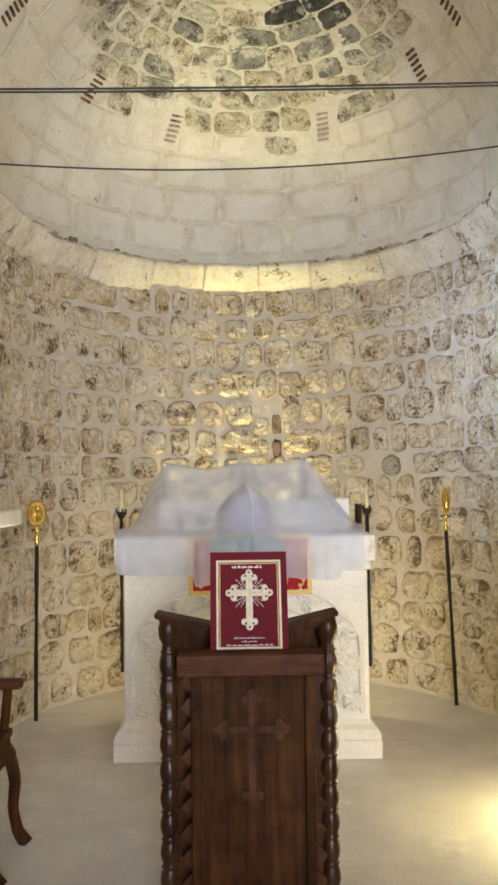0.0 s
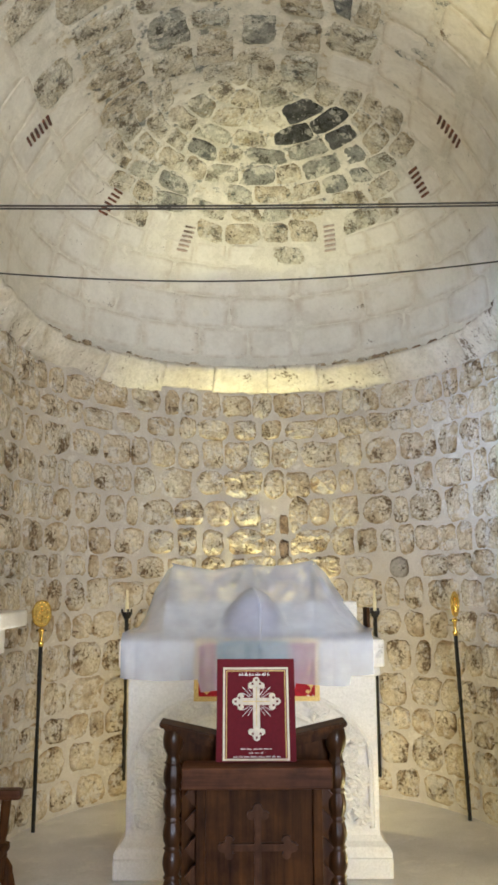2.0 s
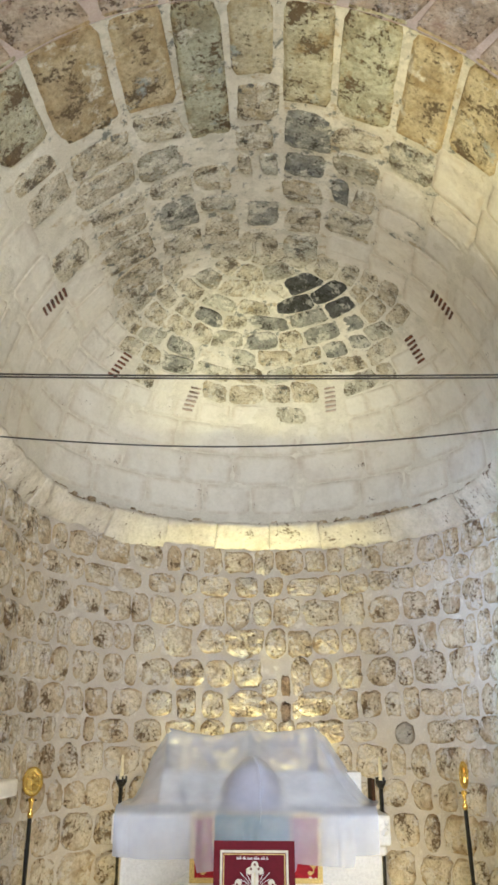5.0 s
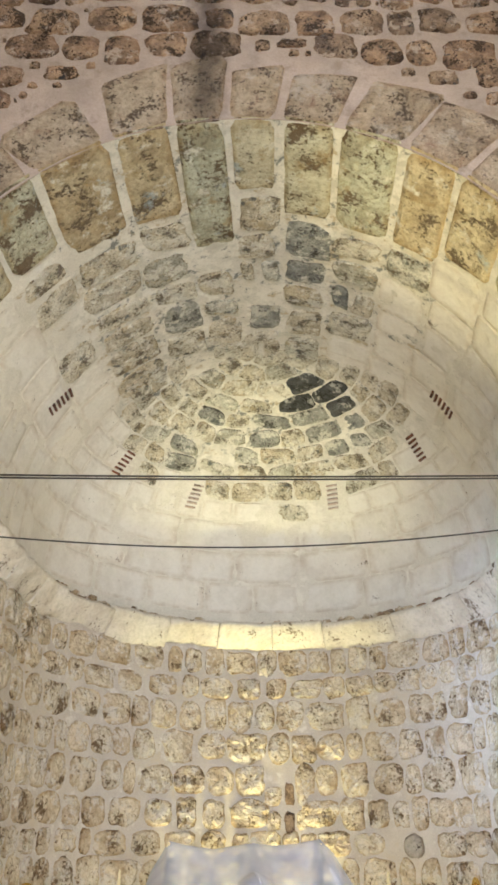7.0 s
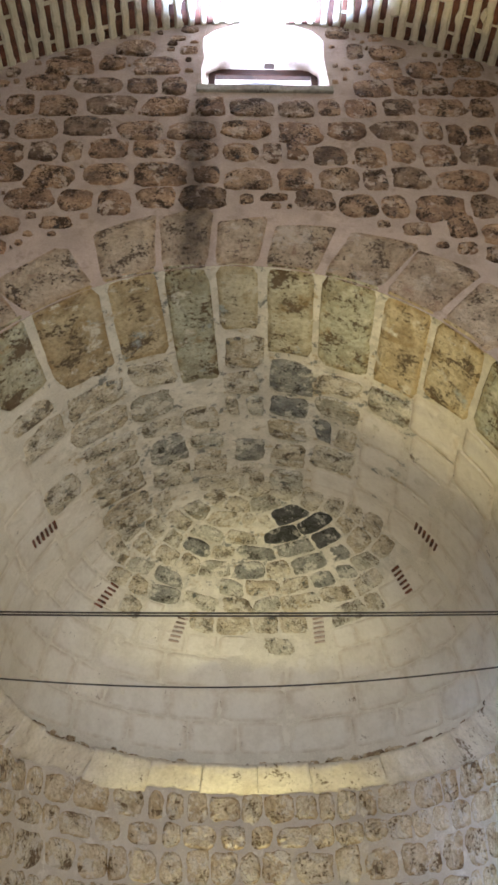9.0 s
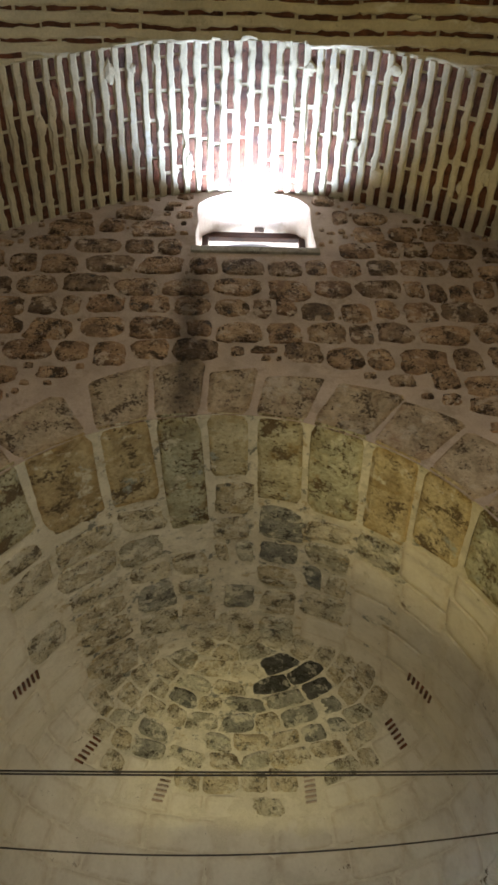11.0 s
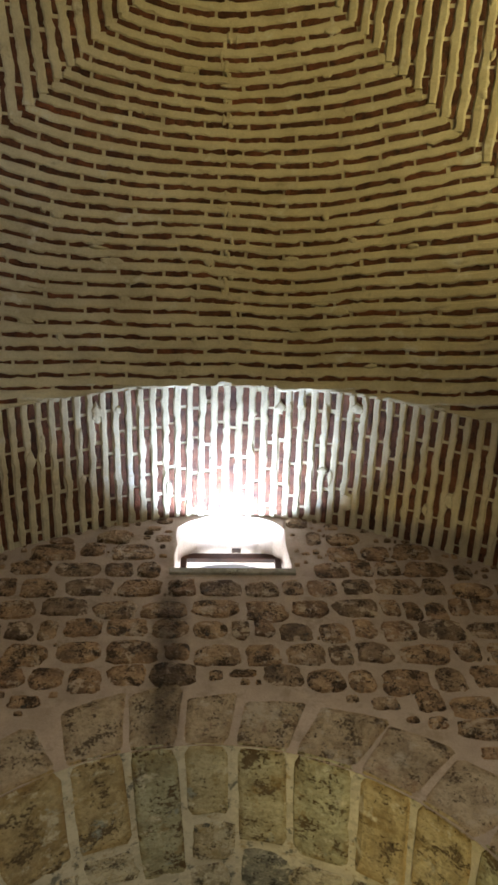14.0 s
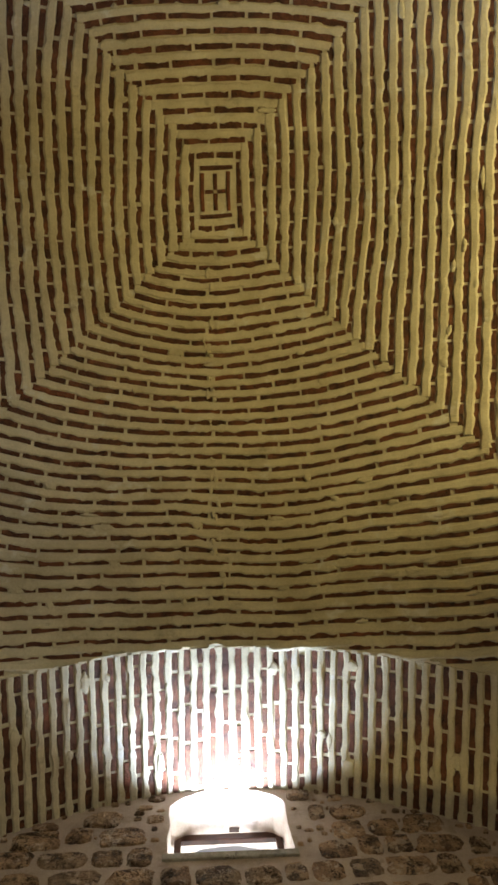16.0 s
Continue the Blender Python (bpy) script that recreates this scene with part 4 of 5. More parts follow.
# ---- the things ----
def cross_outline(w, h, arm, lobe):
    """Outline of a cross with trefoil ends: half arm width, height below and above the crossing."""
    pts = []

    def lobes(cx, cy, ang):
        out = []
        for k, (da, rr) in enumerate(((-90, 1.0), (0, 1.05), (90, 1.0))):
            a = radians(ang + da)
            ox, oy = cx + lobe * math.cos(a), cy + lobe * math.sin(a)
            for t in range(-100, 101, 40):
                b = a + radians(t)
                out.append((ox + lobe * 0.66 * rr * math.cos(b), oy + lobe * 0.66 * rr * math.sin(b)))
        return out

    for ang, ln in ((0, w), (90, h[1]), (180, w), (270, h[0])):
        a = radians(ang)
        c, s = math.cos(a), math.sin(a)
        pts.append((arm * (c + s), arm * (s - c)))
        pts.append((c * (ln - lobe) + s * arm, s * (ln - lobe) - c * arm))
        pts += lobes(c * (ln - lobe * 0.6), s * (ln - lobe * 0.6), ang)
        pts.append((c * (ln - lobe) - s * arm, s * (ln - lobe) + c * arm))
    return pts


def disc(r, n=14, cx=0.0, cy=0.0):
    return [(cx + r * math.cos(2 * math.pi * k / n), cy + r * math.sin(2 * math.pi * k / n)) for k in range(n)]


def rect(x0, x1, y0, y1):
    return [(x0, y0), (x1, y0), (x1, y1), (x0, y1)]


def frame_plate(x0, x1, y0, y1, w, thick, place):
    bm = bmesh.new()
    for r in (rect(x0, x1, y0, y0 + w), rect(x0, x1, y1 - w, y1), rect(x0, x0 + w, y0 + w, y1 - w), rect(x1 - w, x1, y0 + w, y1 - w)):
        plate(r, thick, place, bm)
    return bm


def upright(x, y, z, lean=0.0):
    """A plane that stands up and faces the nave: its first axis along x, its second up, its third towards -y."""
    return Matrix.Translation((x, y, z)) @ Matrix.Rotation(radians(90 - lean), 4, 'X')


def build_altar():
    altar = thing("altar", "white carved marble altar with moulded plinth and slab", "altar")
    cx, y0, y1 = -0.078, 4.40, 5.20
    # plinth, in two mouldings
    part("plinth", box(cx - 0.70, cx + 0.70, y0, y1 + 0.05, 0.0, 0.10, 0.012), M_MARBLE, altar)
    bm = bmesh.new()
    prof = [(0.0, 0.10), (0.0, 0.125), (0.012, 0.15), (0.035, 0.17), (0.05, 0.195), (0.052, 0.215)]
    rows = [[bm.verts.new((cx + sx * (0.695 - d), (y0 + 0.005 + d) if sy < 0 else y1 + 0.04 - d, z)) for sx, sy in ((-1, -1), (1, -1), (1, 1), (-1, 1))] for d, z in prof]
    for a, b in zip(rows, rows[1:]):
        for k in range(4):
            bm.faces.new((a[k], a[(k + 1) % 4], b[(k + 1) % 4], b[k]))
    bm.faces.new(rows[-1])
    part("plinth_moulding", bm, M_MARBLE, altar)
    fy = y0 + 0.06
    body = part("body", box(cx - 0.645, cx + 0.645, fy, y1, 0.205, 0.975, 0.008), M_MARBLE, altar)
    # arch band carved with a running vine, on raised fillets
    place = upright(cx, fy, 0.0)
    for r0 in (0.605, 0.43):
        bm = bmesh.new()
        pts = [(-r0, 0.23)] + [(r0 * -math.cos(math.pi * i / 28), 0.55 + r0 * 0.62 * math.sin(math.pi * i / 28)) for i in range(29)] + [(r0, 0.23)]
        tube([place @ Vector((x, z, 0.010)) for x, z in pts], 0.015, 6, bm)
        part("arch_fillet", bm, M_MARBLE, body)
    rng = random.Random(3)
    for side in (-1, 1):
        bm = bmesh.new()
        stem = []
        for i in range(60):
            t = i / 59
            if t < 0.42:
                bx, bz, nx, nz = 0.517, 0.25 + 0.30 * t / 0.42, 1, 0
            else:
                a = (t - 0.42) / 0.58 * math.pi / 2
                bx, bz, nx, nz = 0.517 * math.cos(a), 0.55 + 0.517 * 0.62 * math.sin(a), math.cos(a), math.sin(a)
            o = 0.045 * math.sin(t * 26)
            stem.append((side * (bx + nx * o), bz + nz * o))
        tube([place @ Vector((x, z, 0.014)) for x, z in stem], 0.015, 6, bm)
        for i in range(3, 58, 4):
            x, z = stem[i]
            for q in range(6):
                a = q * 1.05 + rng.uniform(-0.3, 0.3)
                ln = rng.uniform(0.045, 0.07)
                curl = [(x + ln * k / 5 * math.cos(a + 0.5 * k), z + ln * k / 5 * math.sin(a + 0.5 * k)) for k in range(6)]
                tube([place @ Vector((u, v, 0.016)) for u, v in curl], lambda f: 0.004 + 0.015 * math.sin(min(1, f * 1.1 + 0.1) * 3.0), 6, bm)
        part("carved_vine", bm, M_MARBLE, body)
    # round boss arches of the inner field
    for sx in (-1, 1):
        bm = bmesh.new()
        tube([place @ Vector((sx * 0.21 + 0.19 * math.cos(math.pi * i / 16), 0.60 + 0.16 * math.sin(math.pi * i / 16), 0.003)) for i in range(17)], 0.008, 6, bm)
        part("inner_arch", bm, M_MARBLE, body)
    slab = part("slab", box(cx - 0.695, cx + 0.69, y0 + 0.035, y1 + 0.05, 1.02, 1.16, 0.012), M_MARBLE, altar)
    # leaf-and-tongue carving along the slab's front
    bm = bmesh.new()
    for k in range(23):
        x = cx - 0.66 + 1.32 * k / 22
        tube([(x + 0.012 * math.sin(q * 1.2), y0 + 0.042, 1.138 - 0.09 * q / 4) for q in range(5)], lambda f: 0.005 + 0.013 * math.sin(0.3 + 2.5 * f), 6, bm)
    part("slab_carving", bm, M_MARBLE, slab)
    part("slab_moulding", box(cx - 0.675, cx + 0.67, y0 + 0.05, y1 + 0.03, 0.972, 1.022, 0.018), M_MARBLE, altar)
    return altar


def build_frontal():
    cloth = thing("altar_frontal", "red velvet cloth with gold braid, hanging over the altar front", "cloth")
    p = upright(-0.055, 4.432, 0.0)
    part("field", plate(rect(-0.315, 0.315, 0.875, 1.166), 0.004, p), M_REDCLOTH, cloth)
    part("braid", frame_plate(-0.325, 0.325, 0.853, 1.168, 0.024, 0.007, p), M_GOLDCLOTH, cloth)
    panel = part("embroidered_panel", plate(rect(-0.205, 0.165, 0.99, 1.169), 0.009, p), M_BLUECLOTH, cloth, "blue-green panel with gold scrolls")
    part("panel_border", frame_plate(-0.215, 0.175, 0.983, 1.170, 0.010, 0.011, p), M_GOLDCLOTH, panel)
    for sx in (-1, 1):
        bm = bmesh.new()
        for q in range(3):
            pts = [(-0.02 + sx * (0.03 + 0.05 * q + 0.03 * math.cos(a * 0.5)), 1.11 + 0.032 * math.sin(a * 0.5 + q)) for a in range(0, 12)]
            tube([p @ Vector((x, z, 0.010)) for x, z in pts], 0.003, 5, bm)
            plate(disc(0.008, 8, -0.02 + sx * (0.06 + 0.05 * q), 1.13 - 0.015 * q), 0.012, p, bm)
        part("scroll", bm, M_CREAM, panel)
    # vine sprigs in gold on the red side strips
    for sx in (-1, 1):
        bm = bmesh.new()
        tube([p @ Vector((sx * 0.262 + 0.02 * math.sin(i * 0.9), 0.89 + 0.27 * i / 20, 0.005)) for i in range(21)], 0.004, 5, bm)
        for i in range(9):
            plate(disc(0.010, 7, sx * 0.262 + 0.026 * math.sin(i * 2.2), 0.90 + 0.03 * i), 0.007, p, bm)
        part("gold_sprig", bm, M_GOLDCLOTH, cloth)
    return cloth


def build_altar_things():
    def candlestick(x, y, label):
        c = thing("candlestick", label, "candlestick", group="candlesticks on the altar")
        part("base", lathe([(0.045, 1.356), (0.045, 1.364), (0.022, 1.375), (0.013, 1.39), (0.012, 1.42), (0.02, 1.43), (0.012, 1.44), (0.014, 1.465), (0.032, 1.478), (0.034, 1.484), (0.010, 1.486)], 14, (x, y, 0)), M_BRONZE, c, "", True)
        part("candle", lathe([(0.010, 1.485), (0.010, 1.56), (0.003, 1.566)], 10, (x, y, 0)), M_WAX, c)
    g = thing("gradine", "low white marble step along the back of the altar", "step")
    part("step", box(-0.58, 0.53, 4.86, 5.16, 1.161, 1.345, 0.006), M_MARBLE, g)
    candlestick(-0.545, 4.93, "bronze candlestick under the veil on the altar step")
    candlestick(0.285, 4.93, "bronze candlestick under the veil on the altar step")
    c = thing("altar_cross", "standing brass cross with trefoil ends on the altar", "cross")
    part("foot", lathe([(0.06, 1.356), (0.055, 1.368), (0.025, 1.38), (0.014, 1.40), (0.012, 1.41)], 16, (-0.08, 4.95, 0)), M_BRONZE, c, "", True)
    part("cross", plate(cross_outline(0.082, (0.09, 0.082), 0.016, 0.024), 0.014, upright(-0.08, 4.955, 1.485)), M_BRONZE, c)
    t = thing("chalice_cover", "rounded purple cloth cover over the chalice", "cloth")
    part("cover", lathe([(0.15, 1.162), (0.148, 1.25), (0.135, 1.31), (0.108, 1.35), (0.07, 1.375), (0.01, 1.385)], 24, (-0.07, 4.70, 0)), M_PURPLE, t, "", True)
    for x in (-0.42, -0.30):
        g = thing("cup", "small pale cup under the veil", "cup", group="cups on the altar")
        part("cup", lathe([(0.025, 1.162), (0.006, 1.17), (0.006, 1.22), (0.03, 1.24), (0.034, 1.285), (0.030, 1.285), (0.026, 1.245), (0.003, 1.24)], 14, (x, 4.74, 0)), M_MARBLE, g, "", True)
    b = thing("wooden_stand", "small dark wooden book stand on the altar", "stand")
    part("board", box(0.585, 0.605, 4.86, 5.02, 1.161, 1.31, 0.004), M_WOOD, b)


def veil_top(x):
    pts = [(-0.76, 1.165), (-0.70, 1.24), (-0.64, 1.42), (-0.545, 1.575), (-0.45, 1.555), (-0.30, 1.535), (-0.17, 1.555), (-0.08, 1.572), (0.02, 1.555), (0.15, 1.565), (0.285, 1.590), (0.36, 1.52), (0.45, 1.38), (0.54, 1.24), (0.62, 1.165)]
    return float(np.interp(x, [p[0] for p in pts], [p[1] for p in pts]))


def veil_at(x, v):
    """A point of the veil: v runs from behind the altar over the peaks and down the front."""
    f = (x + 0.755) / 1.37
    t = veil_top(x)
    x -= 0.07 * f * f * min(1.0, max(0.0, (v - 0.3) * 2.5))
    hem = 0.945 - 0.015 * math.sin(f * 9) - (0.035 if 0.3 < f < 0.68 else 0) + (0.03 if f < 0.3 else 0) + (0.05 if f > 0.9 else 0)
    fold = 0.012 * math.sin(f * 34 + 3 * noise.noise((f * 6, 0, 0)))
    if v < 0.2:       # behind, up from the slab
        k = v / 0.2
        return Vector((x, 5.19 - 0.24 * k, 1.172 + (t - 1.172) * math.sin(k * math.pi / 2)))
    if v < 0.72:      # the front slope, taut from the peaks to the slab's edge
        k = (v - 0.2) / 0.52
        y, z = 4.95 - 0.53 * k ** 0.9, t + (1.186 - t) * k ** 0.8
        d = ((x + 0.07) / 0.17) ** 2
        z = max(z, 1.200 + (0.225 * math.exp(-d) if k > 0.25 else 0.0) * math.sin(min(1.0, (1 - k) * 2.2) * math.pi / 2))
        ray = sum(0.010 * math.sin(16 * math.atan2(x - px, 0.10 + 0.9 * k) + px * 9) * math.exp(-abs(x - px) * 2.5) for px in (-0.545, -0.08, 0.285))
        return Vector((x, y - 0.02 * math.sin(k * math.pi) - (ray + 0.5 * fold) * min(1.0, 2.5 * k) * (1.1 - k), z + 0.5 * ray * min(1.0, 3 * k) * (1 - k)))
    k = (v - 0.72) / 0.28
    return Vector((x, 4.386 + 0.034 * max(0.0, 1 - 9 * k) - 0.005 * math.sin(k * 3) - abs(fold) * min(1, 2 * k), 1.186 + (hem - 1.186) * k))


def build_veil():
    veil = thing("veil", "sheer white gauze veil draped over the altar cross and candlesticks", "veil")
    nx, bm = 150, bmesh.new()
    rows = [[bm.verts.new(veil_at(-0.755 + 1.37 * i / nx, j / 44)) for j in range(45)] for i in range(nx + 1)]
    for a, b in zip(rows, rows[1:]):
        for j in range(44):
            bm.faces.new((a[j], b[j], b[j + 1], a[j + 1]))
    part("gauze", bm, M_VEIL, veil, "", True)
    # turned-over folds, where the gauze lies double
    for path, wide in ((((0.30, 0.26), (0.42, 0.42), (0.53, 0.66)), 0.06), (((-0.08, 0.50), (0.01, 0.60), (-0.02, 0.80)), 0.020)):
        bm = bmesh.new()
        rows = []
        for i in range(25):
            f = i / 24
            a, b, c = path
            x = (1 - f) ** 2 * a[0] + 2 * f * (1 - f) * b[0] + f * f * c[0]
            v = (1 - f) ** 2 * a[1] + 2 * f * (1 - f) * b[1] + f * f * c[1]
            w = wide * (0.35 + 0.65 * math.sin(math.pi * min(1, 0.15 + f)))
            flat = abs(c[0] - a[0]) > abs(c[1] - a[1])
            rows.append([bm.verts.new(veil_at(x + (0 if flat else w * s), v + (w * s if flat else 0)) + Vector((0, -0.016 - 0.006 * (1 - 4 * s * s), 0.012))) for s in (-0.5, -0.25, 0.0, 0.25, 0.5)])
        for a, b in zip(rows, rows[1:]):
            for j in range(4):
                bm.faces.new((a[j], b[j], b[j + 1], a[j + 1]))
        part("fold", bm, M_VEIL, veil, "", True)


def turned_post(x, y, z0, z1, r):
    """A turned post with beads and swelling reeds."""
    prof = [(r * 1.1, z0), (r * 1.1, z0 + 0.04)]
    z, k = z0 + 0.045, 0
    while z < z1 - 0.12:
        ln = 0.098
        prof += [(r * 0.80, z), (r * 0.98, z + 0.016), (r * 1.07, z + 0.036), (r * 1.0, z + 0.056), (r * 0.86, z + 0.074), (r * 0.78, z + 0.080), (r * 0.98, z + 0.086), (r * 0.78, z + 0.093)]
        z += ln
        k += 1
    prof += [(r * 0.7, z1 - 0.1), (r * 1.1, z1 - 0.07), (r * 1.15, z1 - 0.04), (r * 0.9, z1)]
    bm = lathe(prof, 36, (x, y, 0))
    # reeds cut into the upper lengths
    for v in bm.verts:
        if z1 - 0.36 < v.co.z < z1 - 0.08:
            a = math.atan2(v.co.y - y, v.co.x - x)
            f = 1 - 0.10 * (0.5 + 0.5 * math.cos(9 * a))
            v.co.x, v.co.y = x + (v.co.x - x) * f, y + (v.co.y - y) * f
    return bm


EYE0 = (-0.114, 0.0, 1.426)
NEARER = Matrix.Translation(EYE0) @ Matrix.Scale(0.93, 4) @ Matrix.Translation((0.114, 0.0, -1.426))


def build_lectern():
    lec = thing("lectern", "dark carved wooden lectern with turned posts and a relief cross", "lectern")
    xl, xr, fy = -0.383, 0.216, 3.05
    zf = EYE0[2] - EYE0[2] / 0.93
    cx = (xl + xr) / 2
    for x in (xl, xr):
        part("post", turned_post(x, fy + 0.13, zf, 0.935, 0.033), M_POST, lec, "turned dark wooden post", True)
        part("post", turned_post(x, fy + 0.40, zf, 0.80, 0.033), M_POST, lec, "turned dark wooden post", True)
    panel = part("front_panel", box(-0.272, 0.135, fy + 0.02, fy + 0.045, zf + 0.05, 0.76, 0.004), M_WOOD, lec)
    for x0, x1 in ((-0.292, -0.258), (0.118, 0.152)):
        part("stile", box(x0, x1, fy, fy + 0.05, zf + 0.02, 0.77, 0.006), M_WOOD, lec)
    # openwork fretted strips beside the posts
    for x0, x1, s in ((-0.332, -0.290, 1), (0.150, 0.192, -1)):
        a, b = (x0, x1) if s > 0 else (x1, x0)
        place = upright(0, fy + 0.06, 0)
        for k in range(9):
            z = -0.05 + k * 0.09
            bm = plate([(b, z), (b, z + 0.088), ((a + b) / 2, z + 0.07), (a, z + 0.045), ((a + b) / 2, z + 0.018)][::(1 if s < 0 else -1)], 0.02, place)
            bmesh.ops.recalc_face_normals(bm, faces=bm.faces)
            part("fretwork", bm, M_WOOD_RELIEF, lec)
    for x0, x1 in ((-0.350, -0.262), (0.126, 0.192)):
        part("side_backing", box(x0, x1, fy + 0.122, fy + 0.134, zf + 0.05, 0.76, 0.003), M_WOOD, lec)
    # relief cross on the panel
    part("relief_cross", plate(cross_outline(0.114, (0.250, 0.120), 0.0125, 0.024), 0.010, upright(-0.075, fy + 0.02, 0.548)), M_WOOD_RELIEF, panel, "worn paler relief cross")
    ledge = part("book_rest", box(-0.338, 0.182, fy - 0.075, fy + 0.06, 0.757, 0.829, 0.006), M_WOOD_X, lec, "broad reddish-brown book rest")
    part("back_board", box(-0.37, 0.23, fy + 0.20, fy + 0.22, 0.5, 0.90, 0.004), M_WOOD, lec)
    for x in (xl, xr):
        part("side_board", box(x - 0.012, x + 0.012, fy + 0.16, fy + 0.37, zf + 0.05, 0.82, 0.004), M_WOOD, lec)
    # folded top: two moulded boards that dip to the middle
    for s, xo in ((-1, -0.432), (1, 0.255)):
        for w, z0, z1, name in ((0.0, 0.018, 0.036, "top_board"), (0.016, 0.004, 0.019, "top_moulding"), (0.032, -0.016, 0.005, "top_moulding")):
            bm = bmesh.new()
            xa, xb = xo - s * w, cx
            ya, yb = fy + 0.09 + w * 0.6, fy + 0.215 - w * 0.6
            v = []
            for x, dip in ((xa, 0.0), (xb, -0.075)):
                for y in (ya - (0.10 if x == xb else 0.0) * 0, yb):
                    for z in (z0, z1):
                        v.append(bm.verts.new((x, y, 0.918 + dip + z)))
            for f in ((0, 1, 3, 2), (4, 6, 7, 5), (0, 4, 5, 1), (2, 3, 7, 6), (1, 5, 7, 3), (0, 2, 6, 4)):
                bm.faces.new([v[k] for k in f])
            bmesh.ops.recalc_face_normals(bm, faces=bm.faces)
            bmesh.ops.bevel(bm, geom=bm.edges[:], offset=0.004, segments=2, affect='EDGES')
            part(name, bm, M_WOOD, lec)
    lec.matrix_basis = NEARER
    return lec


def build_book():
    book = thing("gospel_book", "red bound book with a cream cross, leaning on the lectern", "book")
    w, hgt, lean = 0.284, 0.358, 15
    turn = Matrix.Translation((-0.079, 3.052, 0.833)) @ Matrix.Rotation(radians(90 - lean), 4, 'X')
    q = turn
    part("pages", plate(rect(-w / 2 + 0.004, w / 2 - 0.004, 0.004, hgt - 0.004), 0.036, q @ Matrix.Translation((0, 0, -0.04))), M_PAGES, book)
    part("back_cover", plate(rect(-w / 2, w / 2, 0, hgt), 0.005, q @ Matrix.Translation((0, 0, -0.046))), M_RED, book)
    cover = part("front_cover", plate(rect(-w / 2, w / 2, 0, hgt), 0.005, q @ Matrix.Translation((0, 0, -0.004))), M_RED, book, "deep red cover")
    part("border", frame_plate(-0.119, 0.119, 0.004, 0.327, 0.0075, 0.0012, q @ Matrix.Translation((0, 0, 0.001))), M_CREAM, cover, "cream border line")
    part("border", frame_plate(-0.108, 0.108, 0.004, 0.316, 0.003, 0.0012, q @ Matrix.Translation((0, 0, 0.001))), M_GOLDCLOTH, cover, "thin gilt border line")
    c = q @ Matrix.Translation((0.002, 0.206, 0.001))
    cross = part("cross", plate(cross_outline(0.068, (0.116, 0.067), 0.0125, 0.0185), 0.0015, c), M_CREAM, cover, "cream cross with trefoil ends")
    for x, y in ((-0.062, 0), (0.062, 0), (0, 0.062), (0, -0.111)):
        ang = math.atan2(y, x)
        for d in (-90, 0, 90):
            a = ang + radians(d)
            part("stud", plate(disc(0.0042, 10, x + 0.0135 * math.cos(a), y + 0.0135 * math.sin(a)), 0.0024, c), M_RED, cross, "dark stud")
    part("centre_line", plate(rect(-0.001, 0.001, -0.085, 0.05), 0.002, c), M_GOLDCLOTH, cross)
    part("centre_line", plate(rect(-0.05, 0.05, -0.001, 0.001), 0.0021, c), M_GOLDCLOTH, cross)
    for ang in (45, 135, 225, 315):
        for d in (-13, 0, 13):
            a = radians(ang + d)
            r0, r1 = 0.026, 0.072 if d == 0 else 0.058
            o = Vector((-math.sin(a), math.cos(a))) * 0.0008
            p0, p1 = Vector((math.cos(a), math.sin(a))) * r0, Vector((math.cos(a), math.sin(a))) * r1
            part("ray", plate([tuple(p0 - o), tuple(p1 - o), tuple(p1 + o), tuple(p0 + o)], 0.0012, c), M_WHITE, cross)
    # lines of script, too small to read
    rng = random.Random(9)
    for y, x0, x1, th in ((0.298, -0.062, 0.05, 0.006), (0.042, -0.055, 0.055, 0.0035), (0.029, -0.028, 0.03, 0.003), (0.016, -0.082, 0.086, 0.0035)):
        bm = bmesh.new()
        x = x0
        while x < x1:
            ww = rng.uniform(0.012, 0.024)
            plate(rect(x, min(x1, x + ww), y, y + th * 0.45), 0.0012, q @ Matrix.Translation((0, 0, 0.001)), bm)
            for k in range(3):
                xx = x + ww * (k + 0.3) / 3.2
                if xx < x1 - 0.003:
                    plate(rect(xx, xx + th * 0.4, y + th * 0.45, y + th * rng.uniform(0.8, 1.9)), 0.0012, q @ Matrix.Translation((0, 0, 0.001)), bm)
            x += ww + 0.004
        part("script_line", bm, M_WHITE, cover, "line of white script")
    book.matrix_basis = NEARER


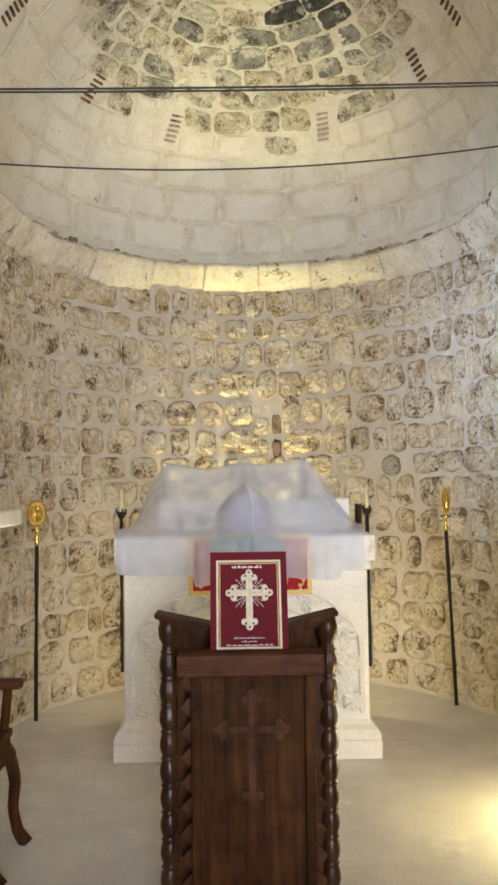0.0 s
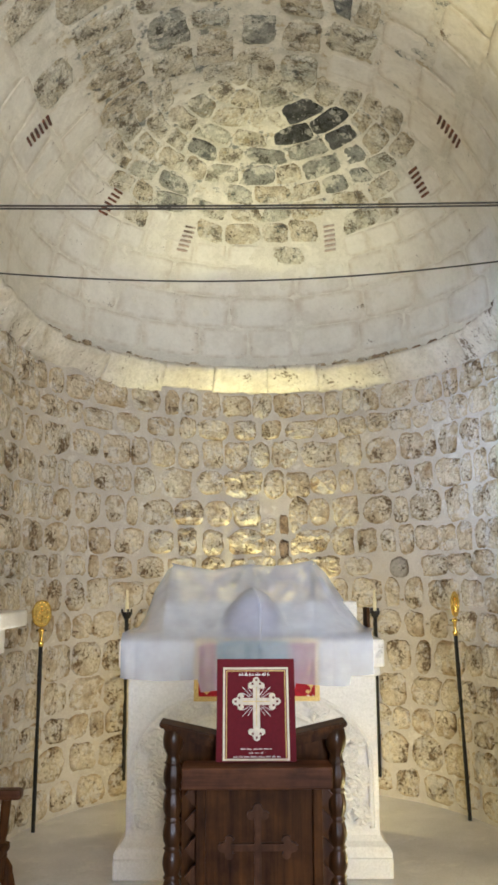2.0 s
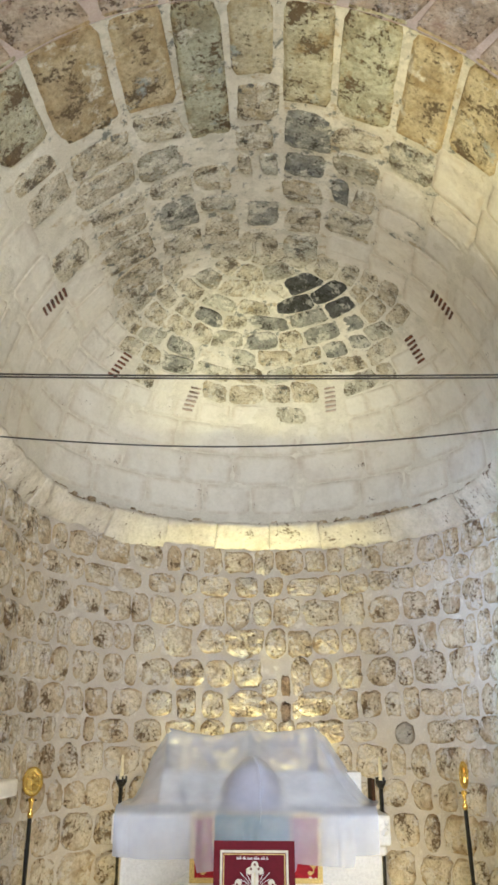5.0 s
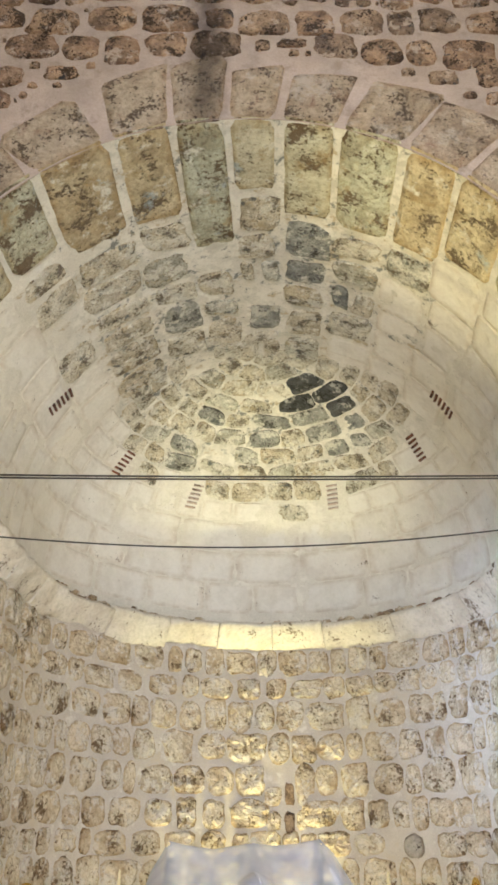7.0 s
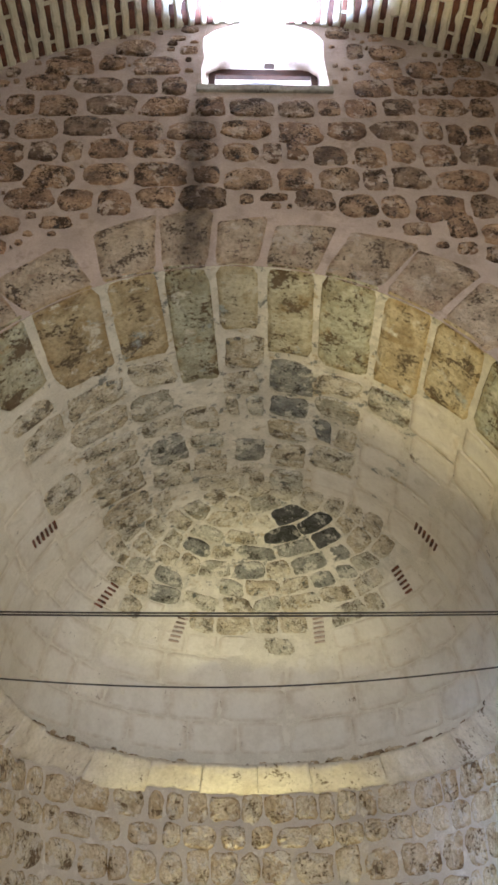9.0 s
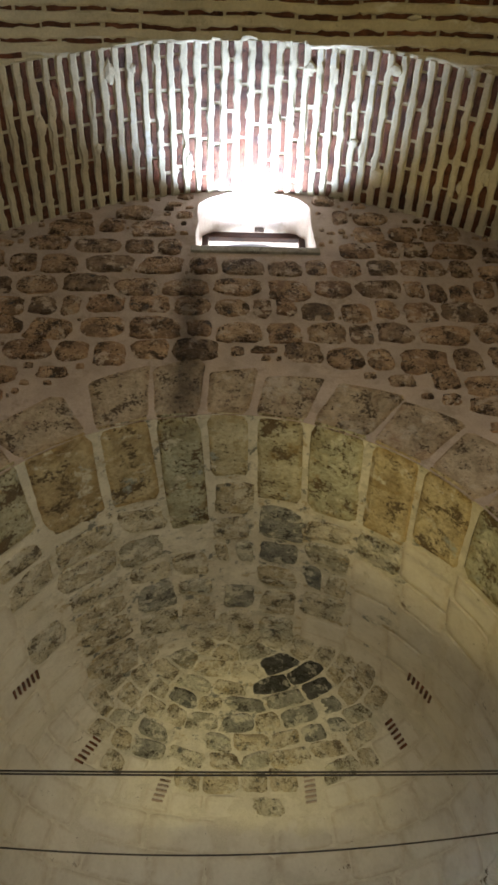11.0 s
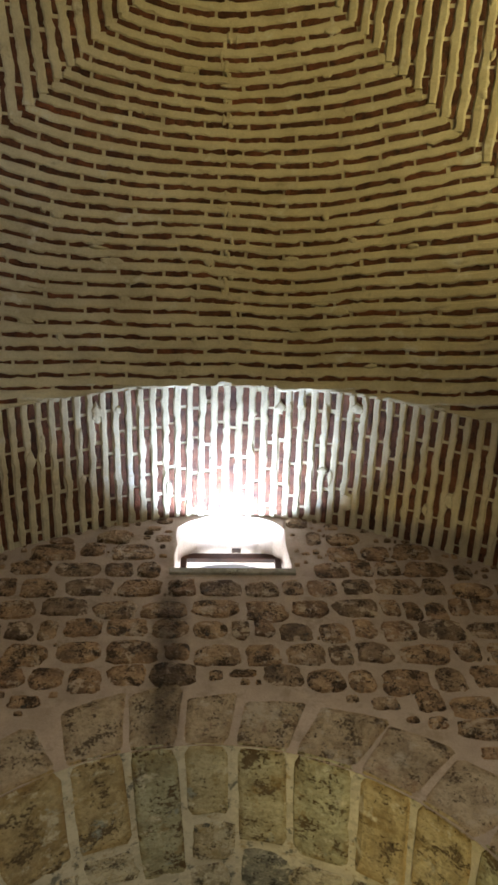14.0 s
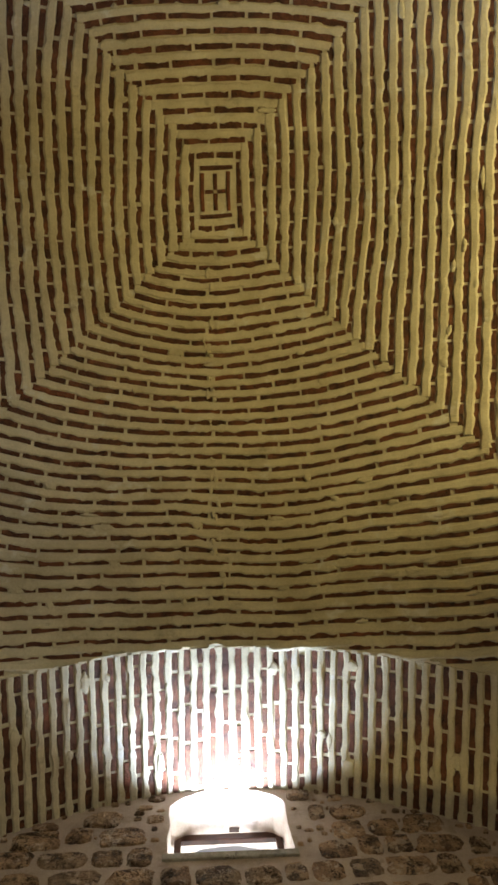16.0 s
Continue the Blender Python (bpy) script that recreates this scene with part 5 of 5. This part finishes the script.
def build_staffs():
    def pole(ob, foot, top, r, name="pole"):
        n = 40
        pts = [Vector(foot).lerp(Vector(top), i / n) for i in range(n + 1)]
        part(name, tube(pts, lambda f: r * (1 + (0.16 * math.sin(f * 260) if 0.3 < f < 0.85 else 0)), 8), M_IRON, ob, "black iron pole")

    def fan(foot, top, turn, label):
        f = thing("liturgical_fan", label, "staff", group="staffs beside the altar")
        pole(f, foot, top, 0.0125)
        t = Vector(top)
        part("socket", lathe([(0.013, -0.02), (0.018, 0.0), (0.010, 0.02), (0.012, 0.06), (0.022, 0.075), (0.012, 0.09)], 12, tuple(t)), M_GOLD, f, "", True)
        rot = Matrix.Translation(t + Vector((0, 0, 0.175))) @ Matrix.Rotation(radians(turn), 4, 'Z') @ Matrix.Rotation(radians(90), 4, 'X')
        d = part("fan_disc", plate([(0.056 * math.cos(a * math.pi / 15), 0.078 * math.sin(a * math.pi / 15)) for a in range(30)], 0.008, rot), M_GOLD, f, "oval embossed brass disc")
        bm = bmesh.new()
        tube([rot @ Vector((0.054 * math.cos(a * math.pi / 15), 0.076 * math.sin(a * math.pi / 15), 0.006)) for a in range(31)], 0.006, 6, bm)
        tube([rot @ Vector((0.035 * math.cos(a * math.pi / 10), 0.05 * math.sin(a * math.pi / 10), 0.009)) for a in range(21)], 0.005, 6, bm)
        for k in range(8):
            a = k * math.pi / 4
            tube([rot @ Vector((r * math.cos(a), r * 1.4 * math.sin(a), 0.008)) for r in (0.008, 0.02, 0.032)], 0.005, 5, bm)
        part("embossing", bm, M_GOLD, d)
        bm = bmesh.new()
        tube([t + Vector((-0.03, 0, 0.075)), t + Vector((0.03, 0, 0.075))], 0.006, 6, bm)
        part("cross_bar", bm, M_IRON, f)

    fan((-1.375, 5.24, 0.0), (-1.345, 5.14, 1.10), 4, "iron staff with a polished brass fan disc, leaning at the wall")
    fan((1.275, 5.435, 0.0), (1.215, 5.36, 1.14), 52, "iron staff with brass fan disc turned edge on at the wall")
    for x in (-0.945, 0.815):
        c = thing("candle_stand", "tall black iron candle holder hooked to the apse wall", "candle stand", group="candle stands behind the altar")
        y = AY + math.sqrt(AR * AR - (x - AX) ** 2) - 0.030
        pole(c, (x, y, 0.13), (x, y, 1.25), 0.0135)
        cup = part("cup", lathe([(0.012, 1.20), (0.03, 1.225), (0.036, 1.25), (0.034, 1.255), (0.01, 1.252)], 12, (x, y, 0)), M_IRON, c, "", True)
        for k in range(4):
            a = k * math.pi / 2 + 0.4
            part("prong", box(x + 0.034 * math.cos(a) - 0.006, x + 0.034 * math.cos(a) + 0.006, y + 0.034 * math.sin(a) - 0.006, y + 0.034 * math.sin(a) + 0.006, 1.235, 1.275, 0.002), M_IRON, cup)
        for z in (0.25, 1.10):
            part("wall_hook", box(x - 0.01, x + 0.01, y, y + 0.07, z - 0.01, z + 0.01, 0.002), M_IRON, c)
        part("candle", lathe([(0.014, 1.25), (0.011, 1.40), (0.004, 1.41)], 10, (x, y, 0)), M_WAX, c, "pale yellow wax candle")


def build_chair():
    ch = thing("armchair", "dark wooden armchair with curved legs and carved seat rail", "chair")

    def limb(name, pts, r):
        part(name, tube(pts, r, 10), M_WOOD, ch, "", True)

    def smooth(pts, n=14):
        out = []
        for i in range(n + 1):
            f = i / n * (len(pts) - 1)
            k = min(int(f), len(pts) - 2)
            t = f - k
            t = t * t * (3 - 2 * t) * 0.4 + t * 0.6
            out.append(Vector(pts[k]).lerp(Vector(pts[k + 1]), t))
        return out

    for y in (3.09, 3.46):
        limb("leg", smooth([(-1.10, y, 0.40), (-1.055, y, 0.36), (-1.03, y, 0.25), (-1.04, y, 0.14), (-1.02, y, 0.05), (-0.985, y, 0.0)]), lambda f: 0.036 - 0.014 * math.sin(f * 2.6))
        limb("leg", smooth([(-1.50, y, 0.40), (-1.52, y, 0.2), (-1.55, y, 0.0)]), 0.024)
        limb("arm_post", smooth([(-1.085, y, 0.40), (-1.07, y, 0.5), (-1.06, y, 0.62)]), 0.019)
        part("arm", box(-1.50, -1.0, y - 0.032, y + 0.032, 0.615, 0.655, 0.014), M_WOOD_X, ch)
    part("seat", box(-1.54, -1.045, 3.06, 3.49, 0.42, 0.455, 0.012), M_WOOD, ch)
    rail = part("seat_rail", box(-1.085, -1.05, 3.08, 3.47, 0.33, 0.42, 0.008), M_WOOD, ch)
    part("seat_rail", box(-1.50, -1.085, 3.45, 3.475, 0.33, 0.42, 0.008), M_WOOD, ch)
    part("seat_rail", box(-1.50, -1.085, 3.075, 3.10, 0.33, 0.42, 0.008), M_WOOD, ch)
    part("backrest", box(-1.56, -1.52, 3.07, 3.48, 0.42, 1.05, 0.014), M_WOOD, ch)


def build_small():
    shelf = thing("stone_shelf", "white stone shelf set on the apse wall", "shelf")
    part("slab", box(-1.51, -1.275, 4.02, 4.52, 1.235, 1.315, 0.01), M_MARBLE, shelf)
    part("bracket", box(-1.51, -1.36, 4.12, 4.42, 1.10, 1.237, 0.012), M_MARBLE, shelf)
    # tie wires across the apse mouth
    for dz, label in ((0.0, 1), (0.013, 2)):
        w = thing("tie_wire", "thin dark steel wire stretched across the apse", "wire", group="wires across the apse")
        part("strand", tube([(-1.505 + 2.97 * i / 20, 3.30 + 0.02 * i / 20, 3.025 + dz + 0.03 * i / 20 - 0.012 * math.sin(i / 20 * math.pi)) for i in range(21)], 0.0042, 6), M_WIRE, w)
    w = thing("tie_wire", "thin sagging dark wire across the apse", "wire", group="wires across the apse")
    part("strand", tube([(-1.505 + 2.97 * i / 24, 3.40, 2.80 + 0.09 * i / 24 - 0.105 * math.sin(i / 24 * math.pi)) for i in range(25)], 0.0036, 6), M_WIRE, w)
    for x, y, z in ((-0.40, 6.10, 0.0), (0.24, 6.10, 0.0), (0.0, 5.72, 0.0), (1.0, 2.96, 0.0)):
        fl = thing("floodlight", "small black floodlight standing on the floor, lit amber", "floodlight", group="floodlights")
        part("housing", box(x - 0.09, x + 0.09, y - 0.05, y + 0.02, z + 0.10, z + 0.26, 0.008), M_LAMPBODY, fl)
        part("bracket", box(x - 0.06, x + 0.06, y - 0.04, y + 0.03, z, z + 0.10, 0.006), M_LAMPBODY, fl)


build_altar()
build_frontal()
build_altar_things()
build_veil()
build_lectern()
build_book()
build_staffs()
build_chair()
build_small()


# ---- pieces of the walls ----
def place_stones(wall, spots, mats, near, limit=300):
    """Stones on a wall: those near the given stretch singly, the rest joined."""
    meshes = {}
    rng = random.Random(77)
    spots = sorted(spots, key=near)
    rest = Heap()
    for i, (m, block, slot) in enumerate(spots):
        shapes = (SHAPES, BLOCKS, ROUGH)[block]
        k = rng.randrange(len(shapes))
        if i < limit:
            key = (block, k, slot)
            if key not in meshes:
                meshes[key] = rimmed(mesh_of("stone", shapes[k][0], shapes[k][1], mats[slot]), shapes[k][2])
            ob = new("stone", meshes[key])
            ob.parent = wall
            ob.matrix_basis = m
        else:
            rest.add([m @ Vector(q) for q in shapes[k][0]], shapes[k][1], slot, shapes[k][2])
    if rest.v:
        ob = new("stonework", rest.mesh("stonework", mats))
        ob.parent = wall
        ob["kind"] = "stuff"


def apse_stones():
    rng = random.Random(41)
    out = []
    for s, z, w, h in rows_of(rng, APSE_LEN, LEDGE - 0.03, 0.02, 0.20, 0.215, 0.012):
        if s < 0.06 or s > APSE_LEN - 0.06 or z + h / 2 > LEDGE + 0.02:
            continue
        p, n, u = plan_apse(s)
        d = rng.uniform(0.015, 0.034)
        # stones run up and down as often as along
        if rng.random() < 0.35:
            w *= 0.82
        # the round stone, and the jamb and stones of a walled-up slit behind the altar
        if math.hypot(p.x - 0.98, z - 1.56) < 0.13 and p.y > AY or abs(p.x - 0.175) < 0.045 + w / 2 and 1.62 < z < 2.0 and p.y > AY:
            continue
        out.append((basis(p + Vector((0, 0, z)), -u, n, w * 1.08, h * 1.08, d), 2 if rng.random() < 0.6 else 0, 0))
    run = AY - WY
    for x, z, w, h, shape, slot in ((0.98, 1.56, 0.155, 0.155, 0, 2), (0.185, 1.885, 0.068, 0.165, 2, 1), (0.185, 1.70, 0.080, 0.150, 2, 1), (0.072, 1.71, 0.11, 0.13, 2, 0), (0.068, 1.87, 0.125, 0.14, 2, 0), (0.275, 1.72, 0.085, 0.14, 2, 0), (0.275, 1.89, 0.085, 0.15, 2, 0)):
        a = math.pi - math.acos(max(-1, min(1, (x - AX) / AR)))
        p, n, u = plan_apse(run + a * AR)
        out.append((basis(p + Vector((0, 0, z)), -u, n, w, h, 0.016), shape, slot))
    return out


def wall_stones():
    rng = random.Random(43)
    out, taken = [], []
    for x, z, w, h in rows_of(rng, 6.2, 7.4, 0.05, 0.195, 0.235, 0.016, 1.3):
        x -= 3.1
        top = EDGE - sag(min(abs(x - VX) + w / 2, VH))
        if z + h / 2 > top + 0.03:
            continue
        ring = math.hypot(max(abs(x - MX) - w / 2, 0), max(z - h / 2 - MZ, 0))
        if z - h / 2 < MZ and abs(x - MX) - w / 2 < DR + 0.03:
            continue
        if ring < DR + 0.395:
            continue
        if abs(x - 0.04) < 0.38 + w / 2 and SILL - h / 2 - 0.075 < z and z - h / 2 < max(window_top(x), SILL + 0.5) + 0.02:
            continue
        out.append((basis(Vector((x, WY, z)), (1, 0, 0), (0, -1, 0), w, h, rng.uniform(0.010, 0.024)), 2 if rng.random() < 0.75 else 0, 0))
        taken.append((x, z, w, h))
    # small stones wedged into the wide joints
    for i in range(14000):
        big = i < 5000
        near = 5000 <= i < 10000
        w, h = (rng.uniform(0.08, 0.19), rng.uniform(0.06, 0.14)) if big else (rng.uniform(0.03, 0.07), rng.uniform(0.025, 0.05))
        x, z = rng.uniform(-2.6, 2.6), rng.uniform(DZ, 7.1)
        if near:
            a, q = rng.uniform(0.3, 2.84), DR + rng.uniform(0.43, 0.80)
            x, z = MX + q * math.cos(a), MZ + q * math.sin(a)
            w, h = ((0.13, 0.085), (0.10, 0.07), (0.07, 0.05), (0.05, 0.035))[min(3, (i - 5000) // 1300)]
            w, h = w * rng.uniform(0.8, 1.25), h * rng.uniform(0.8, 1.2)
        r = math.hypot(max(abs(x - MX) - w / 2, 0), max(z - h / 2 - MZ, 0))
        if r < DR + 0.43 or z + h / 2 > EDGE - sag(min(abs(x - VX) + w / 2, VH)) + 0.02:
            continue
        if abs(x - 0.04) < 0.40 + w / 2 and SILL - h / 2 - 0.08 < z < 7.0 + h / 2:
            continue
        if any(abs(x - a) < (w + c) / 2 + 0.012 and abs(z - b) < (h + d) / 2 + 0.012 for a, b, c, d in taken):
            continue
        taken.append((x, z, w, h))
        out.append((basis(Vector((x, WY, z)), (1, 0, 0), (0, -1, 0), w, h, rng.uniform(0.008, 0.018)), 2 if rng.random() < 0.75 else 0, 0))
    return out


def build_voussoirs(wall):
    """Wedge-shaped stones of the arch face, each on its own joints."""
    rng = random.Random(44)
    ro = DR + 0.001
    for a0, a1 in zip(JOINTS, JOINTS[1:]):
        hi = rng.uniform(0.32, 0.43)
        skew = rng.uniform(-0.05, 0.05)
        sh, f, rim = rng.choice(BLOCKS)
        th = rng.uniform(0.006, 0.013)
        v = []
        for q in sh:
            r = ro + hi * (q[1] + 0.5)
            a = (a0 + a1) / 2 - q[0] * (a1 - a0 - 0.034 / r) + skew * (q[1] + 0.5)
            r += 0.05 * q[0] * (q[1] + 0.5)
            v.append((MX + r * math.cos(a), WY - 0.004 - q[2] * th, MZ + r * math.sin(a)))
        ob = new("voussoir", rimmed(mesh_of("voussoir", v, f, M_VOUSSOIR), rim))
        ob.parent = wall


def ledge_rubble(wall):
    """Crumbling dark edge between the ledge and the foot of the dome."""
    rng = random.Random(46)
    h = Heap()
    s = 0.4
    while s < APSE_LEN - 0.4:
        p, n, u = plan_apse(s)
        mid = abs(s - APSE_LEN / 2) < 0.6
        w = rng.uniform(0.03, 0.10)
        sh, f, rim = rng.choice(ROUGH)
        for _ in range(1 if mid else 2):
            m = basis(p + n * rng.uniform(-0.01, 0.07) + Vector((0, 0, LEDGE + 0.19 + rng.uniform(-0.01, 0.012))), u, n + Vector((0, 0, 0.8)), w, rng.uniform(0.03, 0.065), rng.uniform(0.014, 0.03))
            h.add([m @ Vector(q) for q in sh], f, 0 if rng.random() < 0.45 else 1, rim)
        s += w * rng.uniform(0.8, 1.8)
    ob = new("ledge_rubble", h.mesh("ledge_rubble", [M_BROWN, M_APSE_STONE]))
    ob.parent = wall
    ob["kind"] = "stuff"


build_ledge(APSE_WALL)
ledge_rubble(APSE_WALL)
build_voussoirs(MOUTH_WALL)
place_stones(APSE_WALL, apse_stones(), [M_APSE_STONE, M_BROWN, M_GREYSTONE], lambda e: abs(e[0].translation.x) + 2 * abs(e[0].translation.y - 6.2) * (e[0].translation.y < 5.0) + 0.3 * abs(e[0].translation.z - 1.6))
place_stones(MOUTH_WALL, wall_stones(), [M_WALL_STONE], lambda e: abs(e[0].translation.x) + 3 * max(0, 4.4 - e[0].translation.z))
